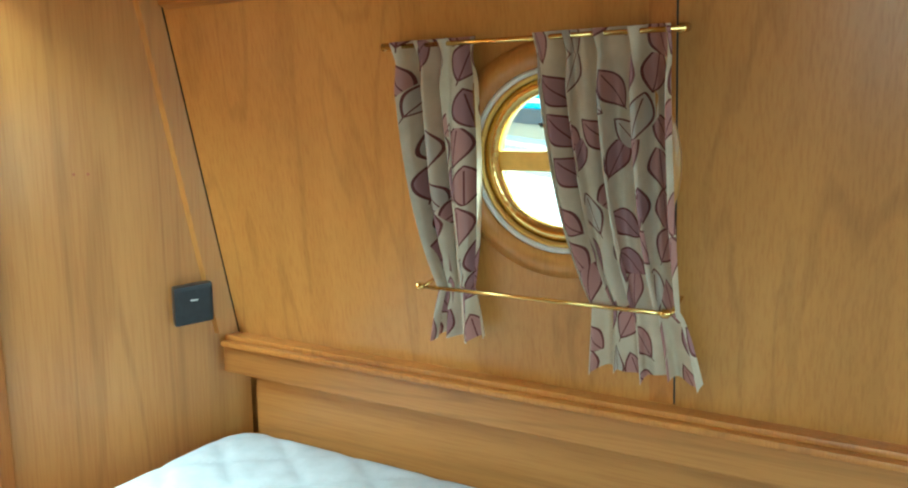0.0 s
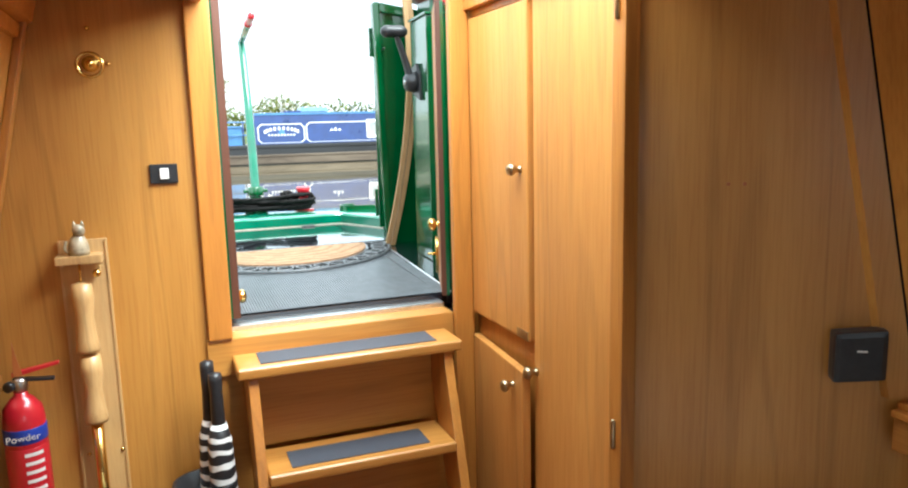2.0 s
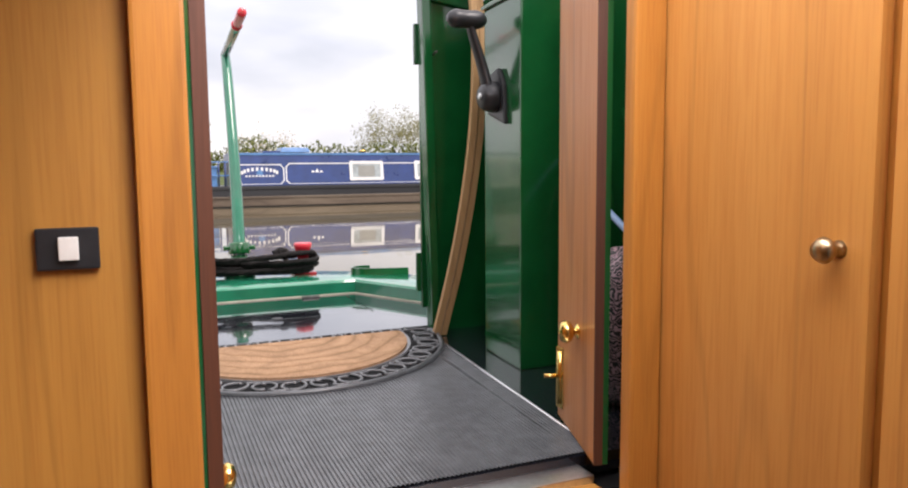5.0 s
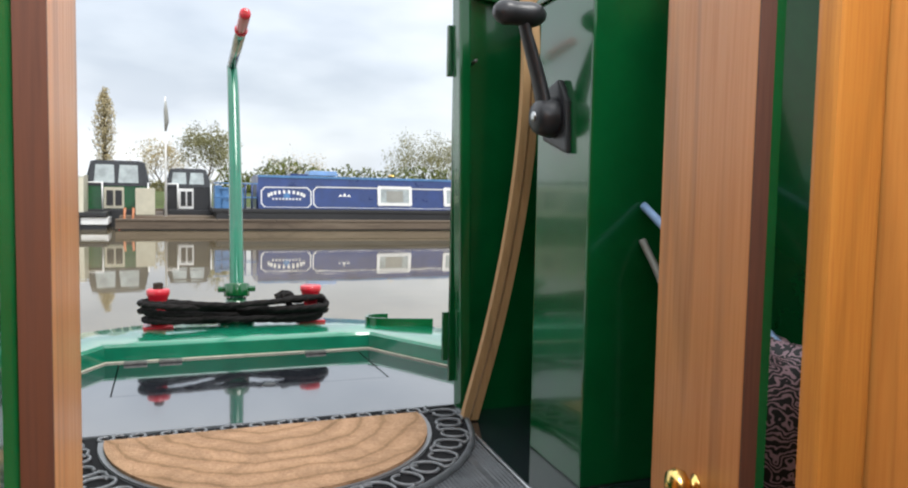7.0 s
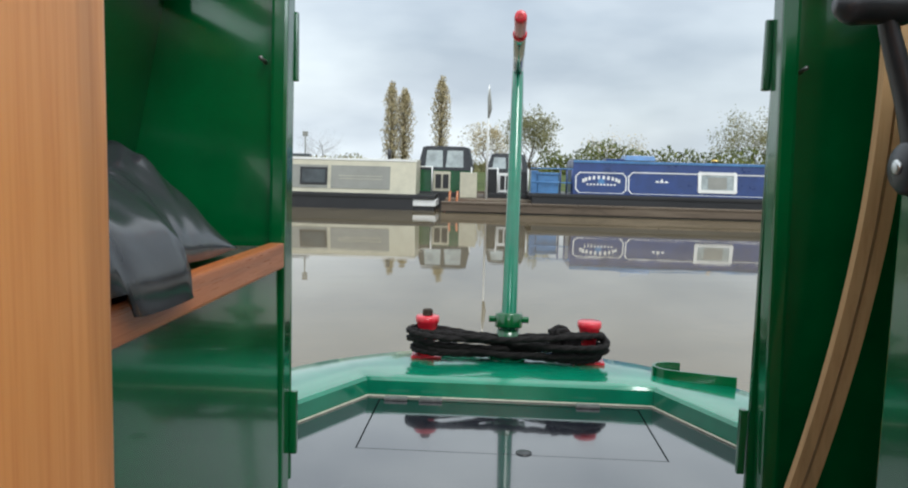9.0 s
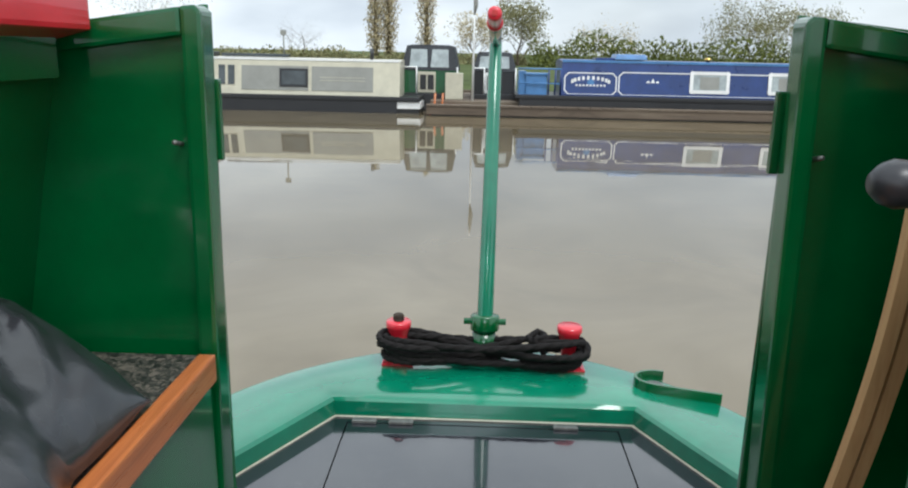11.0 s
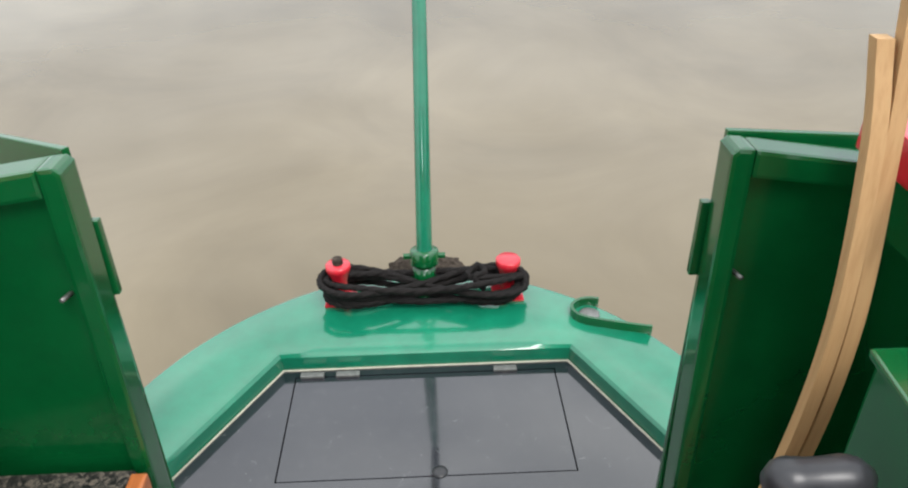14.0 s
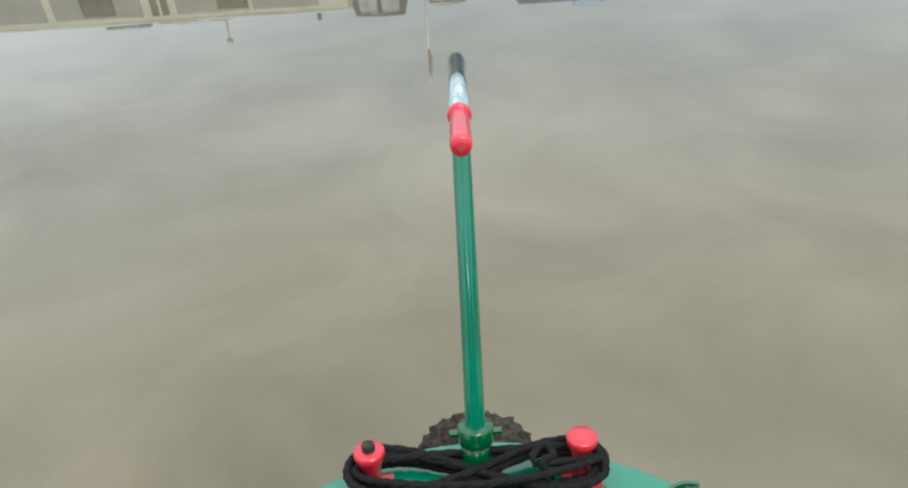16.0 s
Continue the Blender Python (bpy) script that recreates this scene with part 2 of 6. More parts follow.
LEAF_OLIVE = leafy("spring_leaf_olive", (0.17, 0.165, 0.075), (0.30, 0.28, 0.14))
LEAF_TAN = leafy("poplar_leaf_tan", (0.36, 0.30, 0.17), (0.55, 0.46, 0.28))
LEAF_GREEN = leafy("hedge_leaf_green", (0.06, 0.075, 0.02), (0.20, 0.22, 0.05))


def glassy(name):
    m, n, l, b = shade(name, (0.95, 0.97, 0.97), 0.0)
    b.inputs["Transmission Weight"].default_value = 1.0
    b.inputs["IOR"].default_value = 1.55
    return m


GLASS = glassy("clear_glass")


def water_mat():
    m, n, l, b = shade("muddy_marina_water", (0.20, 0.145, 0.085), 0.02)
    b.inputs["IOR"].default_value = 1.5
    mp = coords(n, l, (1, 1, 1))
    silt = noise_tex(n, l, mp, 0.5, 6, 0.6, 0.8)
    c = ramp(n, l, silt, [(0.3, (0.122, 0.095, 0.055)), (0.7, (0.180, 0.144, 0.088))])
    l.new(c.outputs[0], b.inputs["Base Color"])
    rip = noise_tex(n, l, coords(n, l, (0.8, 2.2, 1)), 1.1, 3, 0.5)
    bump(n, l, b, rip, 0.06, 0.02)
    return m


WATER = water_mat()


def deck_mat():
    m, n, l, b = shade("wet_black_deck_plate", (0.03, 0.032, 0.036), 0.1, coat=1.0)
    mp = coords(n, l)
    t = noise_tex(n, l, mp, 4.0, 7, 0.7, 0.6)
    f = noise_tex(n, l, mp, 22.0, 6, 0.7, 1.2)
    c = ramp(n, l, f, [(0.5, (0.012, 0.013, 0.018)), (0.64, (0.020, 0.021, 0.026)), (0.76, (0.11, 0.108, 0.105))])
    l.new(c.outputs[0], b.inputs["Base Color"])
    r = ramp(n, l, t, [(0.35, (0.05,) * 3), (0.62, (0.13,) * 3), (0.8, (0.28,) * 3)])
    l.new(r.outputs[0], b.inputs["Roughness"])
    bump(n, l, b, t, 0.02, 0.01)
    return m


DECK = deck_mat()


def coir_mat():
    m, n, l, b = shade("coir_pile", (0.42, 0.26, 0.12), 0.95, spec=0.1)
    mp = coords(n, l)
    w = n.new("ShaderNodeTexWave")
    w.wave_type, w.rings_direction = "RINGS", "SPHERICAL"
    w.inputs["Scale"].default_value, w.inputs["Distortion"].default_value = 5.0, 5.0
    w.inputs["Detail"].default_value = 3
    l.new(mp.outputs[0], w.inputs["Vector"])
    f = noise_tex(n, l, mp, 160, 4, 0.7)
    c1 = ramp(n, l, w, [(0.02, (0.29, 0.175, 0.098)), (0.10, (0.38, 0.230, 0.135)), (1.0, (0.43, 0.265, 0.160))])
    c2 = ramp(n, l, f, [(0.3, (0.3, 0.3, 0.3)), (0.7, (0.65, 0.65, 0.65))])
    worn = ramp(n, l, noise_tex(n, l, mp, 9, 5, 0.65, 1.0), [(0.36, (0.30, 0.30, 0.30)), (0.62, (0.56, 0.56, 0.56))])
    mx = mixc(n, l, mixc(n, l, c1, worn, None, 0.55, "OVERLAY"), c2, None, 0.6, "OVERLAY")
    l.new(mx.outputs[2], b.inputs["Base Color"])
    bump(n, l, b, f, 0.8, 0.006)
    return m


COIR = coir_mat()


def quilt_mat():
    m, n, l, b = shade("quilted_mattress_ticking", (0.70, 0.69, 0.68), 0.85, spec=0.2)
    mp = coords(n, l)
    t = noise_tex(n, l, mp, 9, 4, 0.6)
    c = ramp(n, l, t, [(0.35, (0.43, 0.41, 0.39)), (0.7, (0.53, 0.515, 0.50))])
    l.new(c.outputs[0], b.inputs["Base Color"])
    bump(n, l, b, noise_tex(n, l, mp, 400, 3), 0.2, 0.001)
    return m


QUILT = quilt_mat()


def granite_mat():
    m, n, l, b = shade("speckled_laminate", (0.1, 0.09, 0.08), 0.35)
    mp = coords(n, l)
    v = noise_tex(n, l, mp, 70, 2, 0.6, 1.5)
    c = ramp(n, l, v, [(0.40, (0.012, 0.012, 0.012)), (0.52, (0.05, 0.045, 0.04)), (0.62, (0.13, 0.11, 0.09))])
    l.new(c.outputs[0], b.inputs["Base Color"])
    return m


GRANITE = granite_mat()


def sheet_mat():
    m, n, l, b = shade("black_plastic_sheet", (0.028, 0.03, 0.034), 0.22)
    t = noise_tex(n, l, coords(n, l), 14, 4, 0.5, 0.6)
    c = ramp(n, l, t, [(0.35, (0.016, 0.017, 0.019)), (0.75, (0.034, 0.036, 0.040))])
    l.new(c.outputs[0], b.inputs["Base Color"])
    bump(n, l, b, t, 0.25, 0.006)
    return m


SHEET = sheet_mat()


def zebra_mat(name, size, twist, pale):
    m, n, l, b = shade(name, (0.5, 0.5, 0.5), 0.5)
    w = n.new("ShaderNodeTexWave")
    w.bands_direction = "Z"
    w.inputs["Scale"].default_value, w.inputs["Distortion"].default_value = size, twist
    l.new(coords(n, l).outputs[0], w.inputs["Vector"])
    c = ramp(n, l, w, [(0.62, (0.015, 0.015, 0.017)), (0.70, pale)])
    l.new(c.outputs[0], b.inputs["Base Color"])
    return m


ZEBRA = zebra_mat("zebra_print_cloth", 8, 6, (0.75, 0.74, 0.72))
BAG_PRINT = zebra_mat("patterned_bag_cloth", 30, 26, (0.50, 0.32, 0.36))


def curtain_mat():
    """Beige cotton printed with mauve leaves that have dark outlines, a midrib and thin stems."""
    m, n, l, b = shade("leaf_print_cotton", (0.5, 0.45, 0.36), 0.9, spec=0.15)
    uv = n.new("ShaderNodeUVMap")

    def math_node(op, a, c=None):
        q = n.new("ShaderNodeMath")
        q.operation = op
        for k, s in ((0, a), (1, c)):
            if s is None:
                continue
            if isinstance(s, (int, float)):
                q.inputs[k].default_value = s
            else:
                l.new(s, q.inputs[k])
        return q.outputs[0]

    v = n.new("ShaderNodeTexVoronoi")
    v.voronoi_dimensions = "2D"
    v.inputs["Scale"].default_value, v.inputs["Randomness"].default_value = 12.0, 0.7
    l.new(uv.outputs[0], v.inputs["Vector"])
    cell = n.new("ShaderNodeSeparateColor")
    l.new(v.outputs["Color"], cell.inputs[0])
    loc = n.new("ShaderNodeVectorMath")
    loc.operation = "SUBTRACT"
    l.new(uv.outputs[0], loc.inputs[0])
    l.new(v.outputs["Position"], loc.inputs[1])
    rot = n.new("ShaderNodeVectorRotate")
    rot.rotation_type = "Z_AXIS"
    l.new(loc.outputs[0], rot.inputs["Vector"])
    l.new(math_node("MULTIPLY", math_node("SUBTRACT", cell.outputs[1], 0.5), 1.6), rot.inputs["Angle"])
    sep = n.new("ShaderNodeSeparateXYZ")
    l.new(rot.outputs[0], sep.inputs[0])
    ax = math_node("ABSOLUTE", sep.outputs["X"])
    yy = math_node("POWER", math_node("ABSOLUTE", math_node("DIVIDE", sep.outputs["Y"], 0.044)), 1.7)
    d = math_node("ADD", math_node("DIVIDE", ax, 0.0245), yy)
    fill = math_node("LESS_THAN", d, 1.0)
    line = math_node("MULTIPLY", math_node("GREATER_THAN", d, 0.90), math_node("LESS_THAN", d, 1.08))
    rib = math_node("MULTIPLY", math_node("LESS_THAN", ax, 0.0011), math_node("LESS_THAN", math_node("ABSOLUTE", math_node("ADD", sep.outputs["Y"], 0.012)), 0.045))
    ink = math_node("MAXIMUM", line, rib)
    hue = n.new("ShaderNodeValToRGB")
    hue.color_ramp.interpolation = "CONSTANT"
    hue.color_ramp.elements[0].color = (0.46, 0.25, 0.22, 1)
    hue.color_ramp.elements[1].position, hue.color_ramp.elements[1].color = 0.42, (0.36, 0.20, 0.20, 1)
    q = hue.color_ramp.elements.new(0.74)
    q.color = (0.55, 0.47, 0.38, 1)
    l.new(cell.outputs[0], hue.inputs[0])
    cloth = noise_tex(n, l, coords(n, l), 25, 4)
    ground = ramp(n, l, cloth, [(0.3, (0.58, 0.48, 0.34)), (0.7, (0.67, 0.57, 0.42))])
    base = mixc(n, l, ground, hue)
    l.new(fill, base.inputs[0])
    top = mixc(n, l, base, (0.15, 0.05, 0.045))
    l.new(ink, top.inputs[0])
    l.new(top.outputs[2], b.inputs["Base Color"])
    bump(n, l, b, noise_tex(n, l, coords(n, l), 500, 2), 0.25, 0.001)
    return m


CURTAIN = curtain_mat()


# ---------------------------------------------------------------- building helpers
ORIGIN = {}


def thing(name, at, label, category, group="", kind=""):
    ob = new(name)
    ob.location = at
    ob.empty_display_size = 0.05
    ORIGIN[ob.name] = Vector(at)
    return tagged(ob, label, category, group, kind)


def finish(ob, bm, mat, smooth):
    bmesh.ops.recalc_face_normals(bm, faces=bm.faces)
    bm.to_mesh(ob.data)
    bm.free()
    ob.data.materials.append(mat)
    if smooth:
        for p in ob.data.polygons:
            p.use_smooth = True


def part(name, bm, mat, parent, label="", smooth=False, kind=""):
    """One mesh object under a thing or a part; the mesh is given in world metres."""
    o = ORIGIN[parent.name]
    bmesh.ops.translate(bm, vec=-o, verts=bm.verts)
    ob = new(name, bpy.data.meshes.new(name))
    finish(ob, bm, mat, smooth)
    ob.parent = parent
    ORIGIN[ob.name] = o
    return tagged(ob, label, kind=kind)


def single(name, bm, mat, label, category, group="", kind="", smooth=False):
    """One mesh object that is a thing of its own."""
    ob = new(name, bpy.data.meshes.new(name))
    finish(ob, bm, mat, smooth)
    ORIGIN[ob.name] = Vector((0, 0, 0))
    return tagged(ob, label, category, group, kind)


def box(x0, x1, y0, y1, z0, z1, bevel=0.0, bm=None, seg=2):
    b = bmesh.new()
    vs = [b.verts.new(p) for p in ((x0, y0, z0), (x1, y0, z0), (x1, y1, z0), (x0, y1, z0), (x0, y0, z1), (x1, y0, z1), (x1, y1, z1), (x0, y1, z1))]
    for f in ((0, 3, 2, 1), (4, 5, 6, 7), (0, 1, 5, 4), (1, 2, 6, 5), (2, 3, 7, 6), (3, 0, 4, 7)):
        b.faces.new([vs[i] for i in f])
    if bevel:
        bmesh.ops.bevel(b, geom=b.edges[:], offset=bevel, segments=seg, affect="EDGES", profile=0.7)
    return merge(bm, b)


def merge(bm, b):
    if bm is None:
        return b
    me = bpy.data.meshes.new("tmp")
    b.to_mesh(me)
    b.free()
    bm.from_mesh(me)
    bpy.data.meshes.remove(me)
    return bm


def prism(loop, vec, bevel=0.0, bm=None):
    """A loop of points pushed along vec into a solid."""
    b = bmesh.new()
    v = Vector(vec)
    lo = [b.verts.new(p) for p in loop]
    hi = [b.verts.new(Vector(p) + v) for p in loop]
    b.faces.new(lo[::-1])
    b.faces.new(hi)
    k = len(loop)
    for i in range(k):
        j = (i + 1) % k
        b.faces.new((lo[i], lo[j], hi[j], hi[i]))
    if bevel:
        bmesh.ops.bevel(b, geom=b.edges[:], offset=bevel, segments=2, affect="EDGES", profile=0.7)
    return merge(bm, b)


def tube(points, radius, segs=10, bm=None, closed=False, squash=None):
    """A round bar along points; radius is a number or one for each point."""
    b = bmesh.new()
    pts = [Vector(p) for p in points]
    k = len(pts)
    rings = []
    up = Vector((0, 0, 1))
    side = None
    for i, p in enumerate(pts):
        if closed:
            d = pts[(i + 1) % k] - pts[i - 1]
        else:
            d = pts[min(i + 1, k - 1)] - pts[max(i - 1, 0)]
        d.normalize()
        if side is None:
            side = d.cross(up) if abs(d.dot(up)) < 0.95 else d.cross(Vector((1, 0, 0)))
        side = (side - d * side.dot(d)).normalized()
        top = d.cross(side)
        r = radius[i] if isinstance(radius, (list, tuple)) else radius
        sx, sy = squash or (1, 1)
        rings.append([b.verts.new(p + r * (math.cos(a) * side * sx + math.sin(a) * top * sy)) for a in (2 * math.pi * j / segs for j in range(segs))])
    for i in range(k if closed else k - 1):
        r0, r1 = rings[i], rings[(i + 1) % k]
        for j in range(segs):
            b.faces.new((r0[j], r0[(j + 1) % segs], r1[(j + 1) % segs], r1[j]))
    if not closed:
        b.faces.new(rings[0][::-1])
        b.faces.new(rings[-1])
    return merge(bm, b)


def lathe(profile, at, axis=(0, 0, 1), segs=20, bm=None):
    """Turns (radius, height) pairs round an axis."""
    b = bmesh.new()
    q = Vector((0, 0, 1)).rotation_difference(Vector(axis).normalized())
    rings = []
    for r, h in profile:
        rings.append([b.verts.new(Vector(at) + q @ Vector((max(r, 1e-4) * math.cos(a), max(r, 1e-4) * math.sin(a), h))) for a in (2 * math.pi * j / segs for j in range(segs))])
    for r0, r1 in zip(rings, rings[1:]):
        for j in range(segs):
            b.faces.new((r0[j], r0[(j + 1) % segs], r1[(j + 1) % segs], r1[j]))
    b.faces.new(rings[0][::-1])
    b.faces.new(rings[-1])
    return merge(bm, b)


def smooth_path(points, steps=8):
    """A curve through the points (Catmull-Rom)."""
    p = [Vector(q) for q in points]
    p = [2 * p[0] - p[1]] + p + [2 * p[-1] - p[-2]]
    out = []
    for i in range(1, len(p) - 2):
        for s in range(steps):
            t = s / steps
            out.append(0.5 * (2 * p[i] + (p[i + 1] - p[i - 1]) * t + (2 * p[i - 1] - 5 * p[i] + 4 * p[i + 1] - p[i + 2]) * t * t + (3 * p[i] - p[i - 1] - 3 * p[i + 1] + p[i + 2]) * t ** 3))
    out.append(p[-2])
    return out


def grid(fn, nu, nv, thick=0.0, bm=None, uv=None):
    """A sheet of nu x nv cells from fn(u, v) in 0..1; uv gives its print's coordinates."""
    b = bmesh.new()
    vs = [[b.verts.new(fn(i / nu, j / nv)) for j in range(nv + 1)] for i in range(nu + 1)]
    lay = b.loops.layers.uv.new("UVMap") if uv else None
    for i in range(nu):
        for j in range(nv):
            f = b.faces.new((vs[i][j], vs[i + 1][j], vs[i + 1][j + 1], vs[i][j + 1]))
            if uv:
                for lp, (a, c) in zip(f.loops, ((i, j), (i + 1, j), (i + 1, j + 1), (i, j + 1))):
                    lp[lay].uv = uv(a / nu, c / nv)
    if thick:
        bmesh.ops.recalc_face_normals(b, faces=b.faces)
        bmesh.ops.solidify(b, geom=b.faces[:], thickness=thick)
    return merge(bm, b)

# ---------------------------------------------------------------- the cabin's shell
GUN_Z = 0.93                    # height of the gunwale shelf inside
SLOPE = 0.15                   # how far the cabin sides lean inwards per metre
CEIL = 1.955
DECK_Z = 0.95
WATER_Z = 0.50


def right_x(z):
    return 0.925 - SLOPE * (z - GUN_Z)


def left_x(z):
    return -1.075 + 0.225 * (z - 0.90)


floor = single("floor", box(-1.05, 0.99, -1.75, 2.90, -0.05, 0.0), FLOORWOOD, "dark varnished wooden cabin floor", "floor", kind="structure")


def hull_side(name, x_of, out, y0, y1, z0, z1, mat, thick=0.05):
    loop = [(x_of(z0), y0, z0), (x_of(z1), y0, z1), (x_of(z1) + out * thick, y0, z1), (x_of(z0) + out * thick, y0, z0)]
    return prism(loop, (0, y1 - y0, 0))


# right side of the cabin, pierced by the porthole
PORT_Y, PORT_Z, PORT_R = 0.585, 1.455, 0.182
UP = Vector((-SLOPE, 0, 1)).normalized()
OUT = Vector((1, 0, SLOPE)).normalized()
PORT_C = Vector((right_x(PORT_Z), PORT_Y, PORT_Z))


def on_wall(y, z, out=0.0):
    """A point of the leaning right wall."""
    return Vector((right_x(z), y, z)) + OUT * out


def wall_ring(c, r, y0, y1, z0, z1, t0, t1, segs=48):
    """The part of the wall round a round hole, from depth t0 to t1."""
    b = bmesh.new()
    rows = []
    for t in (t0, t1):
        inner, outer = [], []
        for k in range(segs):
            a = 2 * math.pi * k / segs
            ca, sa = math.cos(a), math.sin(a)
            inner.append(b.verts.new(c + Vector((0, r * ca, 0)) + UP * (r * sa) + OUT * t))
            s = min((y1 - c.y) / ca if ca > 1e-6 else ((y0 - c.y) / ca if ca < -1e-6 else 9), (z1 - c.z) / sa if sa > 1e-6 else ((z0 - c.z) / sa if sa < -1e-6 else 9))
            outer.append(b.verts.new(on_wall(c.y + ca * s, c.z + sa * s, t)))
        rows.append((inner, outer))
    for k in range(segs):
        j = (k + 1) % segs
        (i0, o0), (i1, o1) = rows
        b.faces.new((i0[k], o0[k], o0[j], i0[j]))
        b.faces.new((i1[k], i1[j], o1[j], o1[k]))
        b.faces.new((i0[k], i0[j], i1[j], i1[k]))
        b.faces.new((o0[k], o1[k], o1[j], o0[j]))
    return b


wall_right = thing("wall_right", (0.925, 0.5, GUN_Z), "honey oak veneered leaning cabin side", "wall", kind="structure")
b = wall_ring(PORT_C, PORT_R, 0.33, 0.85, 1.20, 1.71, 0.0, 0.06)
for ya, yb, za, zb in ((-1.75, 0.33, GUN_Z, 2.0), (0.85, 1.95, GUN_Z, 2.0), (0.33, 0.85, GUN_Z, 1.20), (0.33, 0.85, 1.71, 2.0)):
    b = prism([on_wall(ya, za), on_wall(ya, zb), on_wall(ya, zb, 0.06), on_wall(ya, za, 0.06)], (0, yb - ya, 0), bm=b)
part("veneer_sheet", b, OAK, wall_right)
b = prism([on_wall(0.348, GUN_Z + 0.02, -0.004), on_wall(0.348, 1.95, -0.004), on_wall(0.348, 1.95, 0.01), on_wall(0.348, GUN_Z + 0.02, 0.01)], (0, 0.05, 0))
part("joint_cover_strip", b, OAK_TRIM, wall_right)
b = prism([on_wall(0.3445, GUN_Z + 0.02, -0.0015), on_wall(0.3445, 1.95, -0.0015), on_wall(0.3445, 1.95, 0.01), on_wall(0.3445, GUN_Z + 0.02, 0.01)], (0, 0.0035, 0))
part("joint_gap", b, BLACK, wall_right)
b = hull_side("x", right_x, 1, 1.95, 2.90, GUN_Z, 2.0, OAK)
part("veneer_sheet", b, OAK, wall_right)
b = box(0.93, 1.0, -1.75, 1.505, 0.0, GUN_Z)
b = box(0.93, 1.0, 1.72, 2.95, 0.0, GUN_Z, bm=b)
b = box(0.986, 1.0, 1.506, 1.719, 0.0, GUN_Z, bm=b)
part("lower_lining", b, OAK_Y, wall_right)
b = box(0.90, 0.935, -1.75, 1.505, 0.60, 0.838)
part("lower_board", b, OAK_Y, wall_right)

trim = thing("trim", (0.9, 0.0, GUN_Z), "moulded oak gunwale rail below the cabin side", "trim", kind="structure")
b = box(0.872, 0.94, -1.75, 1.60, 0.838, 0.915, 0.004)
part("fascia_board", b, OAK_Y, trim)
b = box(0.862, 0.94, -1.75, 1.60, 0.915, 0.930, 0.005)
part("cap_bead", b, OAK_TRIM, trim)
b = box(0.880, 0.94, -1.75, 1.60, 0.930, 0.945, 0.005)
part("cap_bead", b, OAK_TRIM, trim)

b = prism([(right_x(1.832) + 0.004, -1.75, 1.832), (right_x(1.832) - 0.026, -1.75, 1.842), (right_x(1.952) - 0.034, -1.75, 1.952), (right_x(1.952) + 0.004, -1.75, 1.952)], (0, 3.41, 0), 0.004)
part("cornice_rail", b, OAK_Y, trim)

# left side of the cabin, with an assumed, unseen window opening added for light
wall_left = thing("wall_left", (-1.07, 0.5, 0.9), "honey oak veneered leaning cabin side", "wall", kind="structure")
LW = [(-1.75, -0.68, 0.9, 2.0), (0.18, 2.90, 0.9, 2.0), (-0.68, 0.18, 0.9, 1.18), (-0.68, 0.18, 1.66, 2.0)]
b = None
for ya, yb, za, zb in LW:
    q = hull_side("x", left_x, -1, ya, yb, za, zb, OAK)
    b = merge(b, q) if b else q
part("veneer_sheet", b, OAK, wall_left)
b = box(-1.13, -1.075, -1.75, 2.90, 0.0, 0.9)
part("lower_lining", b, OAK_Y, wall_left)
b = prism([(left_x(0.9) + 0.005, 1.815, 0.9), (left_x(1.95) + 0.005, 1.815, 1.95), (left_x(1.95) - 0.01, 1.815, 1.95), (left_x(0.9) - 0.01, 1.815, 0.9)], (0, -1.6, 0))
part("proud_veneer_sheet", b, OAK, wall_left)
# near-black strip over the wall draws the shade inside the open gap
b = prism([(left_x(0.9) + 0.002, 1.885, 0.9), (left_x(1.95) + 0.002, 1.885, 1.95), (left_x(1.95) - 0.01, 1.885, 1.95), (left_x(0.9) - 0.01, 1.885, 0.9)], (0, -0.067, 0))
part("joint_gap", b, BACKING_AND_GAP, wall_left)
b = prism([(left_x(0.9) + 0.012, 1.888, 0.9), (left_x(1.84) + 0.012, 1.888, 1.84), (left_x(1.84) - 0.01, 1.888, 1.84), (left_x(0.9) - 0.01, 1.888, 0.9)], (0, 0.075, 0), 0.003)
part("stile", b, OAK_TRIM, wall_left)
b = prism([(left_x(1.80) + 0.014, 1.968, 1.80), (left_x(1.835) + 0.014, 1.968, 1.835), (left_x(1.835) - 0.005, 1.968, 1.835), (left_x(1.80) - 0.005, 1.968, 1.80)], (0, 0.828, 0), 0.004)
part("top_bead", b, OAK_TRIM, wall_left)
b = box(-1.08, -0.995, -1.75, 2.83, 0.86, 0.90, 0.006)
part("gunwale_shelf", b, OAK_Y, wall_left)
b = prism([(left_x(0.9) + 0.001, 2.80, 0.9), (left_x(1.9) + 0.001, 2.80, 1.9), (left_x(1.9) + 0.022, 2.80, 1.9), (left_x(0.9) + 0.022, 2.80, 0.9)], (0, 0.055, 0), 0.004)
part("corner_batten", b, OAK_TRIM, wall_left)
b = prism([(left_x(1.86) - 0.01, -1.75, 1.835), (left_x(1.86) + 0.03, -1.75, 1.845), (-0.80, -1.75, 1.952), (-0.86, -1.75, 1.952)], (0, 4.6, 0), 0.004)
part("cornice_rail", b, OAK_TRIM, wall_left)

